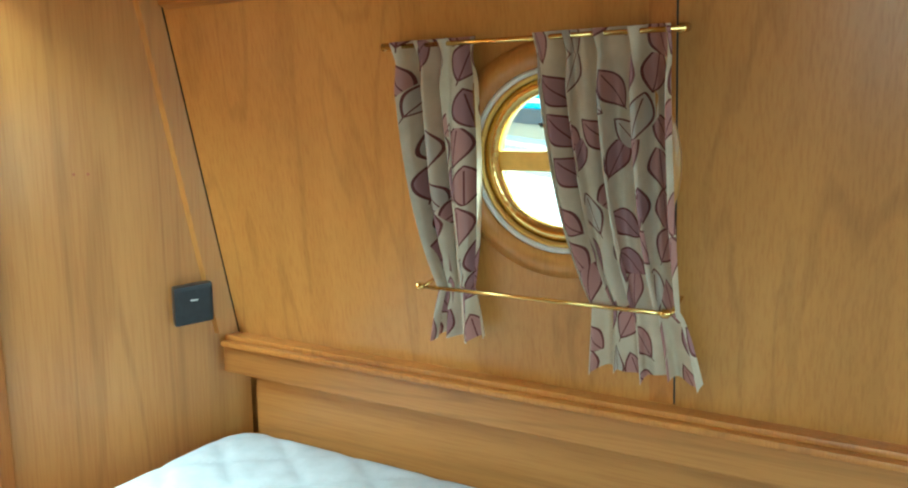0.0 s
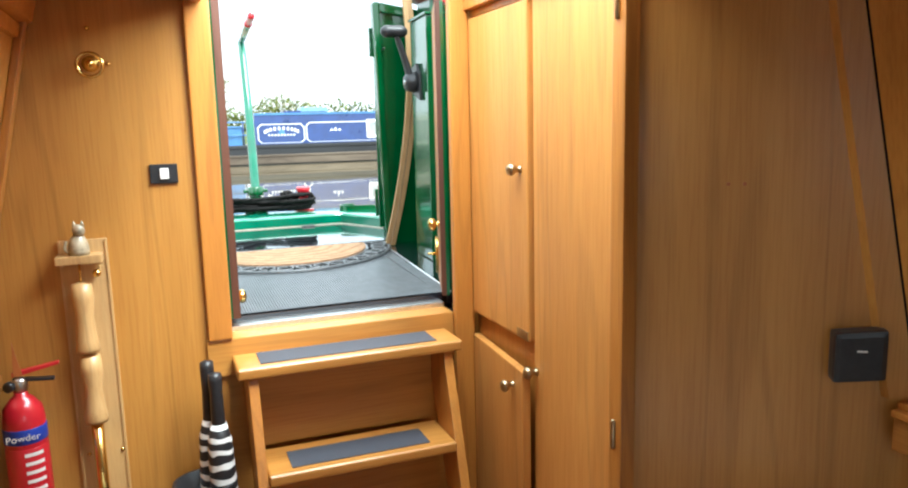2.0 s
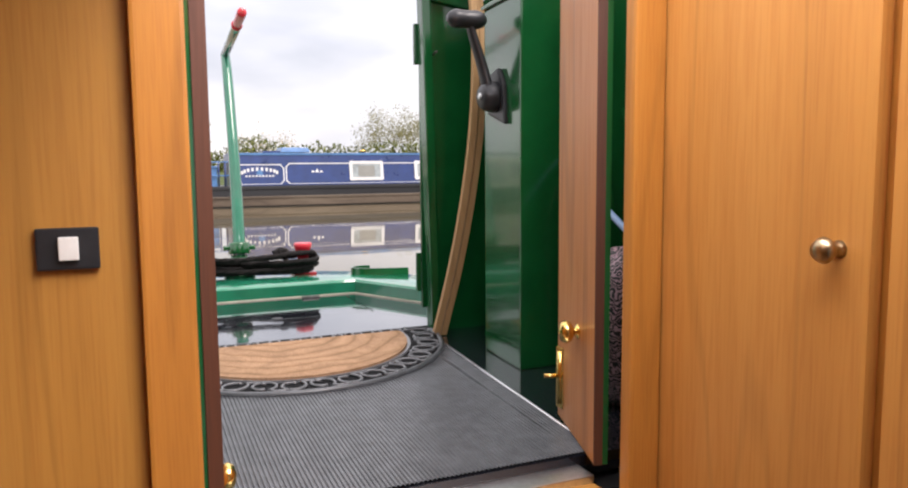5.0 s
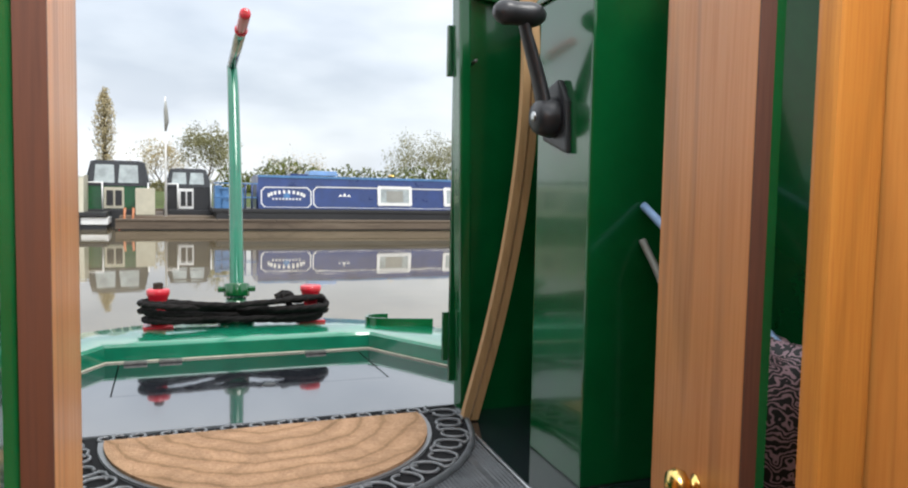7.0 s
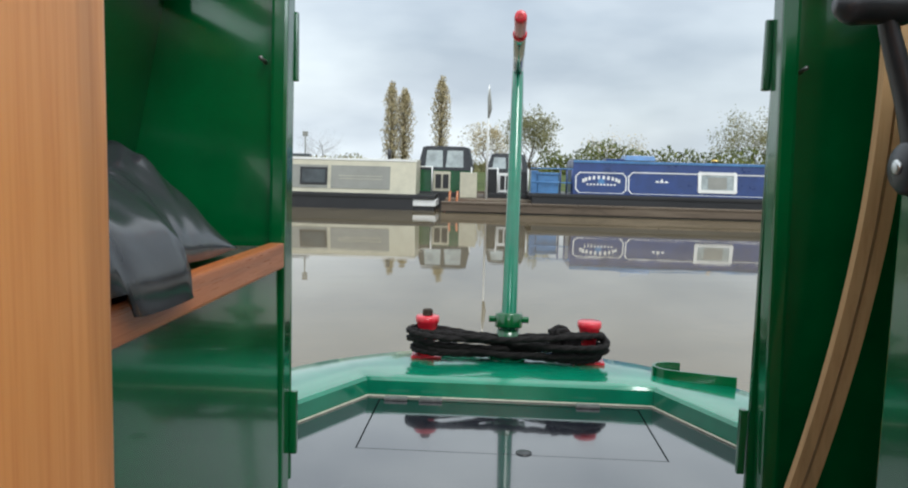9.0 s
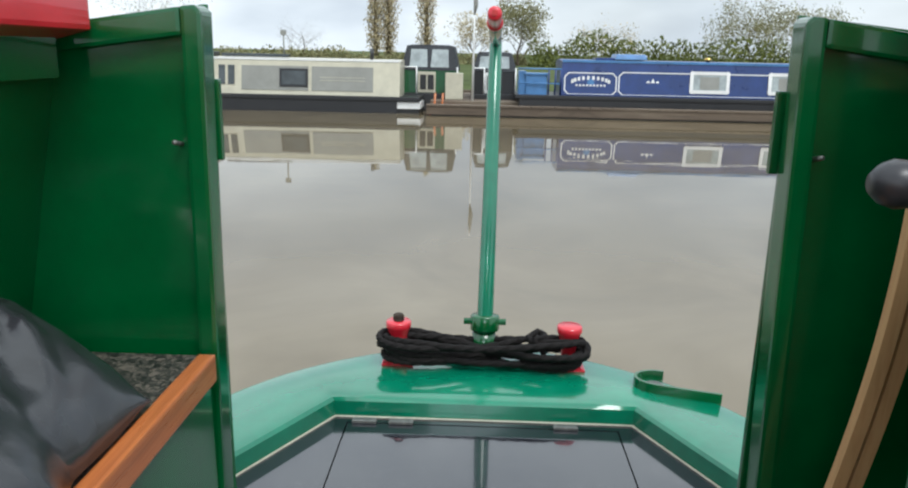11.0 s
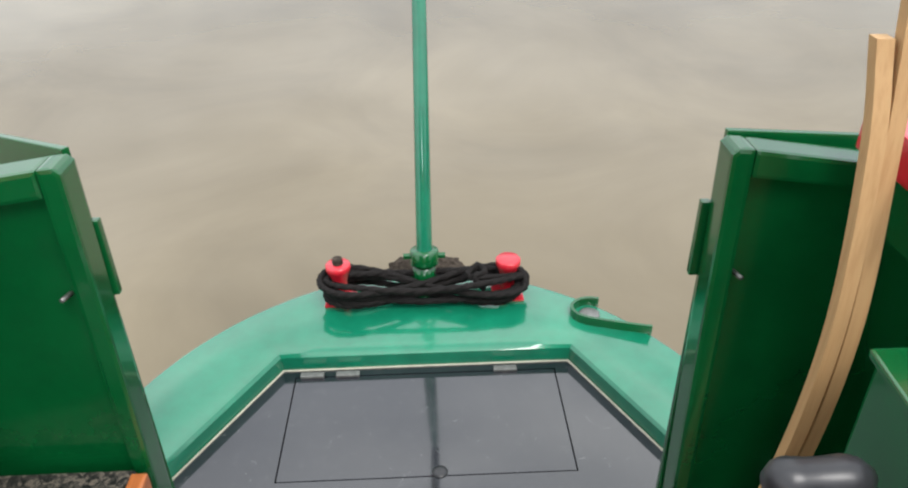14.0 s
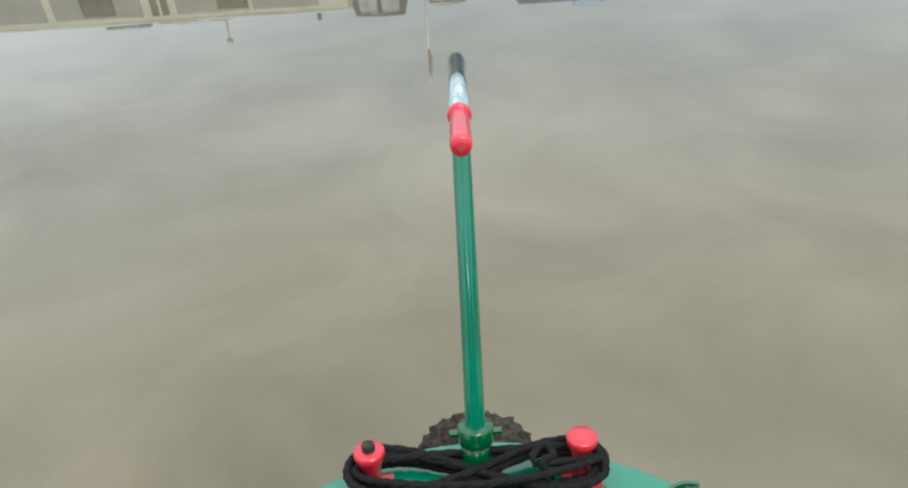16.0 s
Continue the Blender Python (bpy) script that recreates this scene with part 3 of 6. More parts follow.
# rear bulkhead left of the steps, and the door frame
wall_rear = thing("wall_rear", (-0.7, 2.87, 0), "honey oak veneered bulkhead beside the steps", "wall", kind="structure")
b = prism([(-1.09, 2.86, 0.0), (-0.40, 2.86, 0.0), (-0.40, 2.86, 1.996), (-0.85, 2.86, 1.936), (-1.09, 2.86, 0.9)], (0, 0.06, 0))
part("veneer_sheet", b, OAK, wall_rear)
b = box(-0.40, 0.43, 2.875, 2.925, 0.0, 0.80)
part("riser_panel", b, OAK_X, wall_rear)
b = prism([(0.45, 2.865, 0.0), (1.0, 2.865, 0.0), (1.0, 2.865, 0.9), (0.80, 2.865, 1.955), (0.45, 2.865, 1.955)], (0, 0.034, 0))
part("veneer_sheet", b, OAK, wall_rear)
# unseen end wall added to close the cabin; its door opening is assumed
wall_front = single("wall_front", box(-1.12, -0.42, -1.80, -1.75, 0, 2.0), OAK, "unseen oak bulkhead closing the far end of the cabin", "wall", kind="structure")
wall_front_2 = single("wall_front_2", box(0.42, 0.99, -1.80, -1.75, 0, 2.0), OAK, "unseen oak bulkhead closing the far end of the cabin", "wall", kind="structure")
wall_front_3 = single("wall_front_3", box(-0.42, 0.42, -1.80, -1.75, 0, 0.68), OAK, "unseen oak bulkhead under an assumed front opening", "wall", kind="structure")

door_frame = thing("door_1", (0.0, 2.9, 0.8), "open oak rear doorway with a metal-edged sill", "doorway", kind="structure")
b = box(-0.448, -0.378, 2.835, 2.905, 0.9185, 2.0, 0.006)
part("jamb", b, OAK_TRIM, door_frame)
b = box(0.350, 0.416, 2.824, 2.853, 0.0, 2.0, 0.006)
part("jamb", b, OAK_TRIM, door_frame)
b = box(0.4165, 0.4265, 2.842, 2.864, 0.0, 2.0, 0.002)
part("jamb", b, OAK_TRIM, door_frame)
b = box(-0.455, 0.349, 2.845, 2.985, 0.80, 0.918, 0.005)
part("sill", b, OAK_X, door_frame)
b = box(-0.376, 0.348, 2.93, 2.99, 0.916, 0.934, 0.003)
part("sill_strip", b, ALU, door_frame)

# ceiling, open at the sliding hatch
b = prism([(-1.12, -1.80, 1.895), (-0.43, -1.80, 1.988), (-0.43, -1.80, 2.006), (-1.12, -1.80, 1.915)], (0, 4.659, 0))
for bx in ((0.43, 0.99, -1.80, 2.94), (-0.43, 0.43, -1.80, 1.75)):
    b = box(*bx, CEIL, CEIL + 0.05, bm=b)
ceiling = single("ceiling", b, OAK_Y, "oak-lined cabin ceiling with the hatch open", "ceiling", kind="structure")
# dark strip draws the ceiling joint and the shadow beneath it
part("ceiling_joint_shade", prism([(-0.86, 2.846, 1.910), (-0.456, 2.846, 1.966), (-0.456, 2.846, 1.984), (-0.86, 2.846, 1.929)], (0, 0.0135, 0), 0.003), DARK_EDGE, wall_rear, "dark strip for the joint and shadow under the ceiling")
hatch = thing("hatch_frame", (0, 2.4, CEIL), "oak lining round the open sliding hatch", "hatch frame", kind="structure")
for x0, x1, y0, y1 in ((-0.4285, -0.400, 1.78, 2.83), (0.400, 0.4265, 1.78, 2.84), (-0.4285, 0.4265, 1.752, 1.78)):
    part("hatch_lining", box(x0, x1, y0, y1, CEIL - 0.045, 2.075, 0.004), OAK_TRIM, hatch)
roof = thing("cabin_roof", (0, 0.5, 2.01), "green steel cabin roof with a hatch opening", "roof", kind="structure")
b = box(-0.86, -0.43, -1.9, 2.95, 2.01, 2.06)
for bx in ((0.43, 0.72, -1.9, 2.95), (-0.43, 0.43, -1.9, 1.75)):
    b = box(*bx, 2.01, 2.06, bm=b)
part("roof_plate", b, GREEN, roof)

# slanting partition that ends at the cupboard post
PA, PB = Vector((0.425, 1.93, 0)), Vector((0.96, 1.585, 0))
pdir = (PB - PA).normalized()
pn = Vector((-pdir.y, pdir.x, 0))
pn = pn if pn.y > 0 else -pn
partition = thing("wall_partition", PA, "dark-grained oak partition at the foot of the bed", "wall", kind="structure")
b = prism([PA, PB, PB + pn * 0.03, PA + pn * 0.03], (0, 0, CEIL))
part("veneer_sheet", b, OAK, partition)
b = box(0.392, 0.43, 1.905, 1.955, 0, CEIL, 0.004)
part("corner_post", b, OAK_TRIM, partition)


def partition_y(x):
    return PA.y + (x - PA.x) * (PB.y - PA.y) / (PB.x - PA.x)


za, zb = 0.945, CEIL
lo, hi = right_x(za) - 0.045, right_x(zb) - 0.045
b = prism([(lo, partition_y(lo) - 0.02, za), (lo + 0.05, partition_y(lo + 0.05) - 0.02, za), (hi + 0.05, partition_y(hi + 0.05) - 0.02, zb), (hi, partition_y(hi) - 0.02, zb)], (0, 0.02, 0))
part("corner_batten", b, OAK, partition)
# near-black strip laid on the wall draws the shadow line beside the batten
ya, yb = partition_y(right_x(za)) - 0.0205, partition_y(right_x(zb)) - 0.0205
part("shadow_strip", prism([on_wall(ya - 0.005, za, -0.001), on_wall(ya, za, -0.001), on_wall(yb, zb, -0.001), on_wall(yb - 0.005, zb, -0.001)], OUT * 0.004), BACKING_AND_GAP, partition)

# ---------------------------------------------------------------- the cupboard beside the steps
cupboard = thing("cupboard", (0.425, 2.4, 0.0), "tall oak cupboard with two doors beside the steps", "cupboard")
b = box(0.427, 0.46, 1.985, 2.395, 0.0, 1.90)
part("side_panel", b, OAK_DOOR, cupboard)
b = box(0.445, 0.47, 2.39, 2.85, 0.0, 1.90)
part("carcass", b, OAK_TRIM, cupboard)
b = box(0.428, 0.47, 1.96, 2.84, 1.888, CEIL - 0.003, 0.003)
part("header_rail", b, OAK_TRIM, cupboard)
# black strip puts the gap's shade between post and side panel
b = box(0.434, 0.46, 1.955, 1.985, 0, 1.9)
part("shadow_strip", b, BLACK, cupboard)
cup_door = part("upper_door", box(0.418, 0.444, 2.415, 2.835, 0.915, 1.885, 0.008), OAK_DOOR, cupboard)
KNOB = [(0.013, 0.0), (0.009, 0.004), (0.008, 0.014), (0.015, 0.021), (0.0185, 0.029), (0.014, 0.038), (0.003, 0.042)]
part("knob", lathe(KNOB, (0.418, 2.463, 1.419), (-1, 0, 0)), PEWTER, cup_door, "antique brass knob", True)
b = box(0.416, 0.42, 2.42, 2.49, 0.918, 0.945)
part("catch_plate", b, PEWTER, cup_door)
b = prism([(0.418, 2.835, 0.06), (0.385, 2.395, 0.06), (0.411, 2.393, 0.06), (0.444, 2.835, 0.06)], (0, 0, 0.775), 0.005)
low_door = part("lower_door", b, OAK_DOOR, cupboard, "lower door standing ajar")
part("knob", lathe(KNOB, (0.392, 2.47, 0.775), (-1, -0.07, 0)), PEWTER, low_door, "antique brass knob", True)
part("knob", lathe(KNOB, (0.427, 2.385, 0.835), (-1, 0, 0)), PEWTER, cupboard, "antique brass knob", True)
b = lathe([(0.005, -0.035), (0.006, -0.03), (0.006, 0.03), (0.005, 0.035)], (0.389, 1.932, 0.83), segs=10)
part("hinge", b, PEWTER, cupboard, "worn brass butt hinge", True)
b = lathe([(0.005, -0.035), (0.006, -0.03), (0.006, 0.03), (0.005, 0.035)], (0.389, 1.932, 1.80), segs=10)
part("hinge", b, PEWTER, cupboard, "worn brass butt hinge", True)

# ---------------------------------------------------------------- steps
steps = thing("boarding_steps", (-0.03, 2.7, 0), "oak boarding steps with black anti-slip strips", "steps")
for k, (zt, y0) in enumerate(((0.868, 2.675), (0.568, 2.590), (0.28, 2.495))):
    w0, w1 = (-0.385, 0.315) if k == 0 else (-0.324, 0.254)
    tr = part("tread", box(w0, w1, y0, y0 + (0.165, 0.20, 0.235)[k], zt - 0.035, zt, 0.012, seg=3), OAK_X, steps)
    part("grip_strip", box(w0 + 0.07, w1 - 0.08, y0 + 0.03, y0 + 0.145, zt, zt + 0.003), GRIP, tr, "black abrasive strip")
for x in (-0.355, 0.255):
    b = prism([(x, 2.700, 0.832), (x, 2.843, 0.832), (x, 2.843, 0.76), (x, 2.56, 0.0), (x, 2.43, 0.0)], (0.03, 0, 0), 0.004)
    part("stringer", b, OAK_TRIM, steps)
for zt, y0 in ((0.868, 2.85), (0.568, 2.80), (0.28, 2.72)):
    b = box(-0.325, 0.255, y0 - 0.03, y0 - 0.015, max(0.0, zt - 0.30), zt - 0.035)
    part("riser", b, OAK_X, steps)

bag = single("holdall", grid(lambda u, v: Vector((-0.02 + 0.21 * math.cos(2 * math.pi * u) * math.sin(math.pi * max(v, 0.001)) ** 0.6, 2.02 + 0.13 * math.sin(2 * math.pi * u) * math.sin(math.pi * max(v, 0.001)) ** 0.6 + 0.004 * math.sin(40 * u), 0.16 - 0.16 * math.cos(math.pi * v) + 0.006 * math.sin(30 * u + 20 * v))), 40, 16), BAG, "red cloth bag on the floor before the steps", "bag", smooth=True)

# ---------------------------------------------------------------- bed
bed = thing("bed", (0.3, 0.1, 0), "fixed double bed with a bare quilted mattress", "bed")
part("bed_base", box(-0.30, 0.895, -1.70, 1.52, 0.0, 0.47, 0.006), OAK_Y, bed)


def mattress_point(u, v):
    x0, x1, y0, y1 = -0.30, 0.880, -1.70, 1.555
    x, y = x0 + (x1 - x0) * u, y0 + (y1 - y0) * v
    r = 0.13
    # rounded corners at the foot
    cx, cy = x1 - r, y1 - r
    if x > cx and y > cy:
        d = Vector((x - cx, y - cy))
        m = max(d.x, d.y)
        if d.length > 1e-6:
            d = d * (m / d.length)
        x, y = cx + d.x, cy + d.y
    e = min(u, 1 - u, v * 2.6, (1 - v) * 2.6) * (x1 - x0)
    edge = 0.028 * (1 - min(1, e / 0.05)) ** 2
    a, c = (x + 0.75 * y) / 0.19, (x - 0.75 * y) / 0.19
    q = min(abs(a - round(a)), abs(c - round(c)))
    puff = 0.012 * min(1, q / 0.16) ** 0.6 * min(1, e / 0.08)
    return Vector((x, y, 0.690 - edge + puff))


b = grid(mattress_point, 84, 200)
mat = part("mattress", b, QUILT, bed, "off-white quilted mattress", True)
b = bmesh.new()
edge = [mattress_point(u, 0) for u in (0, 1)] + [mattress_point(1, k / 40) for k in range(1, 40)] + [mattress_point(1 - k / 30, 1) for k in range(0, 31)]
lo = [b.verts.new(Vector((p.x, p.y, 0.47))) for p in edge]
hi = [b.verts.new(Vector((p.x, p.y, p.z - 0.002))) for p in edge]
for k in range(len(edge)):
    j = (k + 1) % len(edge)
    b.faces.new((lo[k], lo[j], hi[j], hi[k]))
part("border", b, QUILT, mat, "mattress side", True)
part("piping", tube([Vector((p.x, p.y, p.z - 0.003)) for p in edge], 0.006, 6, closed=True), WHITEPLASTIC, mat, "white piping", True)

# ---------------------------------------------------------------- porthole and curtains
port = thing("window_1", PORT_C, "round brass porthole with a crossbar and oak liner", "porthole", kind="structure")


def ring_on_wall(r0, r1, t0, t1, segs=56, c=PORT_C):
    b = bmesh.new()
    rows = []
    for r, t in ((r0, t0), (r1, t0), (r1, t1), (r0, t1)):
        rows.append([b.verts.new(c + Vector((0, r * math.cos(2 * math.pi * k / segs), 0)) + UP * (r * math.sin(2 * math.pi * k / segs)) + OUT * t) for k in range(segs)])
    for i in range(4):
        p, q = rows[i], rows[(i + 1) % 4]
        for k in range(segs):
            b.faces.new((p[k], p[(k + 1) % segs], q[(k + 1) % segs], q[k]))
    bmesh.ops.bevel(b, geom=[e for e in b.edges], offset=min(0.003, (r1 - r0) * 0.3, abs(t1 - t0) * 0.3), segments=2, affect="EDGES")
    return b


part("wooden_liner", ring_on_wall(0.197, 0.250, -0.014, 0.002), OAK, port, "turned oak surround", True)
# white colour puts the bright highlight into the trim ring
part("trim_ring", ring_on_wall(0.186, 0.198, -0.008, 0.004), WHITEPLASTIC, port, "inner trim ring coloured white for its highlight", True)
part("seating_ring", ring_on_wall(0.1755, 0.187, -0.002, 0.012), BRASS_SATIN, port, "satin brass seating ring", True)
part("brass_ring", ring_on_wall(0.146, 0.176, 0.005, 0.05), BRASS, port, "brass porthole ring", True)
b = prism([PORT_C + Vector((0, -0.150, 0)) + UP * -0.026 + OUT * 0.022, PORT_C + Vector((0, 0.150, 0)) + UP * -0.026 + OUT * 0.022, PORT_C + Vector((0, 0.150, 0)) + UP * 0.018 + OUT * 0.022, PORT_C + Vector((0, -0.150, 0)) + UP * 0.018 + OUT * 0.022], OUT * 0.02, 0.003)
part("crossbar", b, BRASS_SATIN, port, "brass crossbar")
b = bmesh.new()
cc = [b.verts.new(PORT_C + Vector((0, 0.148 * math.cos(2 * math.pi * k / 40), 0)) + UP * (0.148 * math.sin(2 * math.pi * k / 40)) + OUT * 0.046) for k in range(40)]
b.faces.new(cc)
pane = part("pane", b, GLASS, port)
pane.visible_shadow = False
b = tube(smooth_path([PORT_C + Vector((0, 0.02, 0)) + UP * 0.135 + OUT * 0.01, PORT_C + Vector((0, 0.012, 0)) + UP * 0.11 + OUT * 0.006, PORT_C + Vector((0, 0.018, 0)) + UP * 0.09 + OUT * 0.004, PORT_C + Vector((0, 0.04, 0)) + UP * 0.075 + OUT * 0.006]), 0.006, 8)
part("catch", b, BLACK, port, "black hopper catch", True)


def curtain(name, y_top0, y_top1, y_tie0, y_tie1, y_bot0, y_bot1, folds, z_bot, seed):
    """A short gathered curtain; y runs from its far to its near edge."""
    rnd = random.Random(seed)
    ph = [rnd.uniform(0, 6.28) for _ in range(4)]
    z_top, z_tie = 1.715, 1.178
    cloth = abs(y_top1 - y_top0) * 2.0

    def fn(u, v):
        z = z_top + (z_bot - z_top) * v
        vt = (z_top - z_tie) / (z_top - z_bot)
        if v < vt:
            s = v / vt
            k = s ** 3.2
            y0, y1 = y_top0 + (y_tie0 - y_top0) * (0.55 * k + 0.45 * s), y_top1 + (y_tie1 - y_top1) * (0.55 * k + 0.45 * s)
            dep = 0.060 * (1 - 0.62 * k) * (0.5 + 0.5 * min(1, abs(v - 0.06) / 0.08))
        else:
            s = (v - vt) / (1 - vt)
            k = s ** 0.7
            y0, y1 = y_tie0 + (y_bot0 - y_tie0) * k, y_tie1 + (y_bot1 - y_tie1) * k
            dep = 0.013 + 0.016 * k
        w = 2 * math.pi * folds * u
        wave = 0.65 * math.sin(w + ph[0] + 0.5 * math.sin(2.2 * v + ph[1])) + 0.35 * math.sin(1.83 * w + ph[2] + 1.2 * v)
        ruff = 0.007 * math.sin(3.1 * w + ph[3]) * max(0, 1 - v / 0.12)
        y = y0 + (y1 - y0) * u + 0.010 * math.cos(w + ph[0])
        zz = z + 0.008 * math.sin(0.5 * w + ph[1]) * v
        return on_wall(y, zz, -0.055 + dep * wave + ruff)

    b = grid(fn, 110, 60, 0.0, None, lambda u, v: (u * cloth + seed * 0.31, (1 - v) * (z_top - z_bot) + seed * 0.17))
    return single(name, b, CURTAIN, "short leaf-print cotton curtain held by a brass tie rod", "curtain", "porthole curtains", smooth=True)


curtain("curtain", 0.945, 0.755, 0.862, 0.785, 0.905, 0.770, 3.3, 1.055, 3)
curtain("curtain", 0.605, 0.330, 0.505, 0.315, 0.515, 0.270, 4.4, 1.03, 5)
rod_top = thing("curtain_rod", on_wall(0.65, 1.705, -0.045), "thin brass curtain rod above the porthole", "curtain rod")
part("rod", tube([on_wall(0.955, 1.705, -0.055), on_wall(0.325, 1.705, -0.055)], 0.005, 10), BRASS, rod_top, smooth=True)
for y in (0.958, 0.33):
    part("bracket", tube([on_wall(y, 1.705, 0.0), on_wall(y, 1.705, -0.05)], 0.009, 10), BRASS, rod_top, smooth=True)
rod_low = thing("tie_rod", on_wall(0.65, 1.150, -0.07), "thin brass rod tying back the curtains", "curtain rod")
part("rod", tube([on_wall(0.895, 1.185, -0.09), on_wall(0.345, 1.185, -0.09)], 0.0045, 10), BRASS, rod_low, smooth=True)
for y in (0.895, 0.345):
    part("finial", lathe([(0.002, -0.012), (0.009, -0.006), (0.009, 0.006), (0.002, 0.012)], on_wall(y, 1.185, -0.09), (0, 1, 0), 12), BRASS, rod_low, smooth=True)
    part("bracket", tube([on_wall(y - 0.012, 1.188, 0.0), on_wall(y - 0.012, 1.188, -0.09)], 0.004, 8), BRASS, rod_low, smooth=True)

# wall lamp socket on the partition
sx = 0.83
sp = Vector((sx, partition_y(sx), 1.045))
socket = thing("speaker", sp, "small black wall speaker on the partition", "speaker")
b = prism([sp - pdir * 0.055 + Vector((0, 0, -0.06)), sp + pdir * 0.05 + Vector((0, 0, -0.05)), sp + pdir * 0.05 + Vector((0, 0, 0.06)), sp - pdir * 0.055 + Vector((0, 0, 0.05))], -pn * 0.05, 0.012)
part("casing", b, BLACK, socket)
b = prism([sp - pdir * 0.012 - pn * 0.051 + Vector((0, 0, 0.012)), sp + pdir * 0.008 - pn * 0.051 + Vector((0, 0, 0.012)), sp + pdir * 0.008 - pn * 0.051 + Vector((0, 0, 0.016)), sp - pdir * 0.012 - pn * 0.051 + Vector((0, 0, 0.016))], -pn * 0.002)
part("badge", b, WHITEPLASTIC, socket, "pale badge")
for k, dx in enumerate((0.0, 0.028)):
    p = Vector((0.60 + dx, partition_y(0.60 + dx), 1.41)) - pn * 0.001
    single("plug_hole", lathe([(0.004, 0), (0.004, 0.0015)], p, -pn, 10), RED_TRIM, "small filled screw hole in the partition", "screw hole", "screw holes in the partition")

# ---------------------------------------------------------------- things on the rear bulkhead
YW = 2.86
sw = thing("light_switch", (-0.535, YW, 1.43), "black light switch with a white rocker", "switch")
part("plate", box(-0.573, -0.497, YW - 0.008, YW, 1.402, 1.458, 0.003), BLACK, sw)
part("rocker", box(-0.546, -0.522, YW - 0.014, YW - 0.008, 1.415, 1.446, 0.002), WHITEPLASTIC, sw, "white rocker")

hook = thing("brass_hook", (-0.70, YW, 1.74), "brass ring hook screwed to the bulkhead", "hook")
part("rose", lathe([(0.022, 0), (0.022, 0.004), (0.012, 0.008), (0.008, 0.03)], (-0.70, YW, 1.74), (0, -1, 0)), BRASS, hook, smooth=True)
b = tube([Vector((-0.70 + 0.032 * math.cos(a), YW - 0.03, 1.735 + 0.032 * math.sin(a))) for a in (2 * math.pi * k / 24 for k in range(24))], 0.005, 8, closed=True)
part("ring", b, BRASS, hook, smooth=True)
part("screw_eye", lathe([(0.006, 0), (0.006, 0.006), (0.003, 0.012)], (-0.70, YW, 1.835), (0, -1, 0), 10), BRASS, hook, smooth=True)
part("side_screw", lathe([(0.006, 0), (0.006, 0.006), (0.003, 0.012)], (-0.655, YW, 1.74), (0, -1, 0), 10), BRASS, hook, smooth=True)

rack = thing("boathook_rack", (-0.760, YW, 0.2), "narrow pale wooden rack holding a turned pole", "rack")
part("backboard", box(-0.828, -0.702, YW - 0.008, YW, 0.18, 1.255, 0.002), TURNED, rack)
for x in (-0.828, -0.708):
    part("edge_bead", box(x, x + 0.006, YW - 0.013, YW - 0.008, 0.18, 1.255), TURNED, rack)
shelf = part("shelf", box(-0.832, -0.715, YW - 0.075, YW - 0.008, 1.195, 1.218, 0.004), TURNED, rack)
part("peg", lathe([(0.005, 0), (0.005, 0.04), (0.011, 0.045), (0.011, 0.055), (0.003, 0.06)], (-0.732, YW - 0.008, 1.165), (0, -1, 0), 10), BRASS, rack, smooth=True)
for x in (-0.805, -0.715):
    part("screw", lathe([(0.006, 0), (0.005, 0.004), (0.001, 0.006)], (x, YW - 0.008, 0.62), (0, -1, 0), 10), BRASS, rack, smooth=True)
pole = thing("turned_pole", (-0.775, YW - 0.045, 0.2), "pole with two turned wooden grips and a brass shaft", "pole")
GRIPS = [(0.012, 0.0), (0.027, 0.004), (0.030, 0.05), (0.024, 0.10), (0.028, 0.16), (0.033, 0.19), (0.030, 0.20), (0.014, 0.204)]
part("grip", lathe([(r, 1.14 - h) for r, h in GRIPS], (-0.775, YW - 0.045, 0)), TURNED, pole, smooth=True)
part("grip", lathe([(r, 0.93 - h) for r, h in GRIPS], (-0.772, YW - 0.045, 0)), TURNED, pole, smooth=True)
part("shaft", tube([(-0.772, YW - 0.045, 0.74), (-0.772, YW - 0.045, 0.18)], 0.016, 12), BRASS, pole, "brass shaft", True)
part("cord", tube([(-0.776, YW - 0.045, 1.13), (-0.776, YW - 0.045, 1.196)], 0.003, 6), BRASS, pole, smooth=True)
b = lathe([(0.026, 0), (0.028, 0.012), (0.025, 0.03), (0.018, 0.05), (0.012, 0.056)], (-0.772, YW - 0.045, 1.218), segs=16)
b = lathe([(0.003, -0.018), (0.014, -0.012), (0.017, 0), (0.014, 0.012), (0.003, 0.018)], (-0.768, YW - 0.05, 1.286), segs=14, bm=b)
for dx in (-0.010, 0.010):
    b = lathe([(0.006, 0), (0.004, 0.01), (0.0005, 0.018)], (-0.768 + dx, YW - 0.05, 1.297), segs=8, bm=b)
b = tube(smooth_path([(-0.795, YW - 0.045, 1.222), (-0.806, YW - 0.05, 1.235), (-0.803, YW - 0.05, 1.26)]), 0.004, 6, bm=b)
single("cat_figurine", b, CERAMIC, "small mottled cat figurine on the rack's shelf", "figurine", smooth=True)

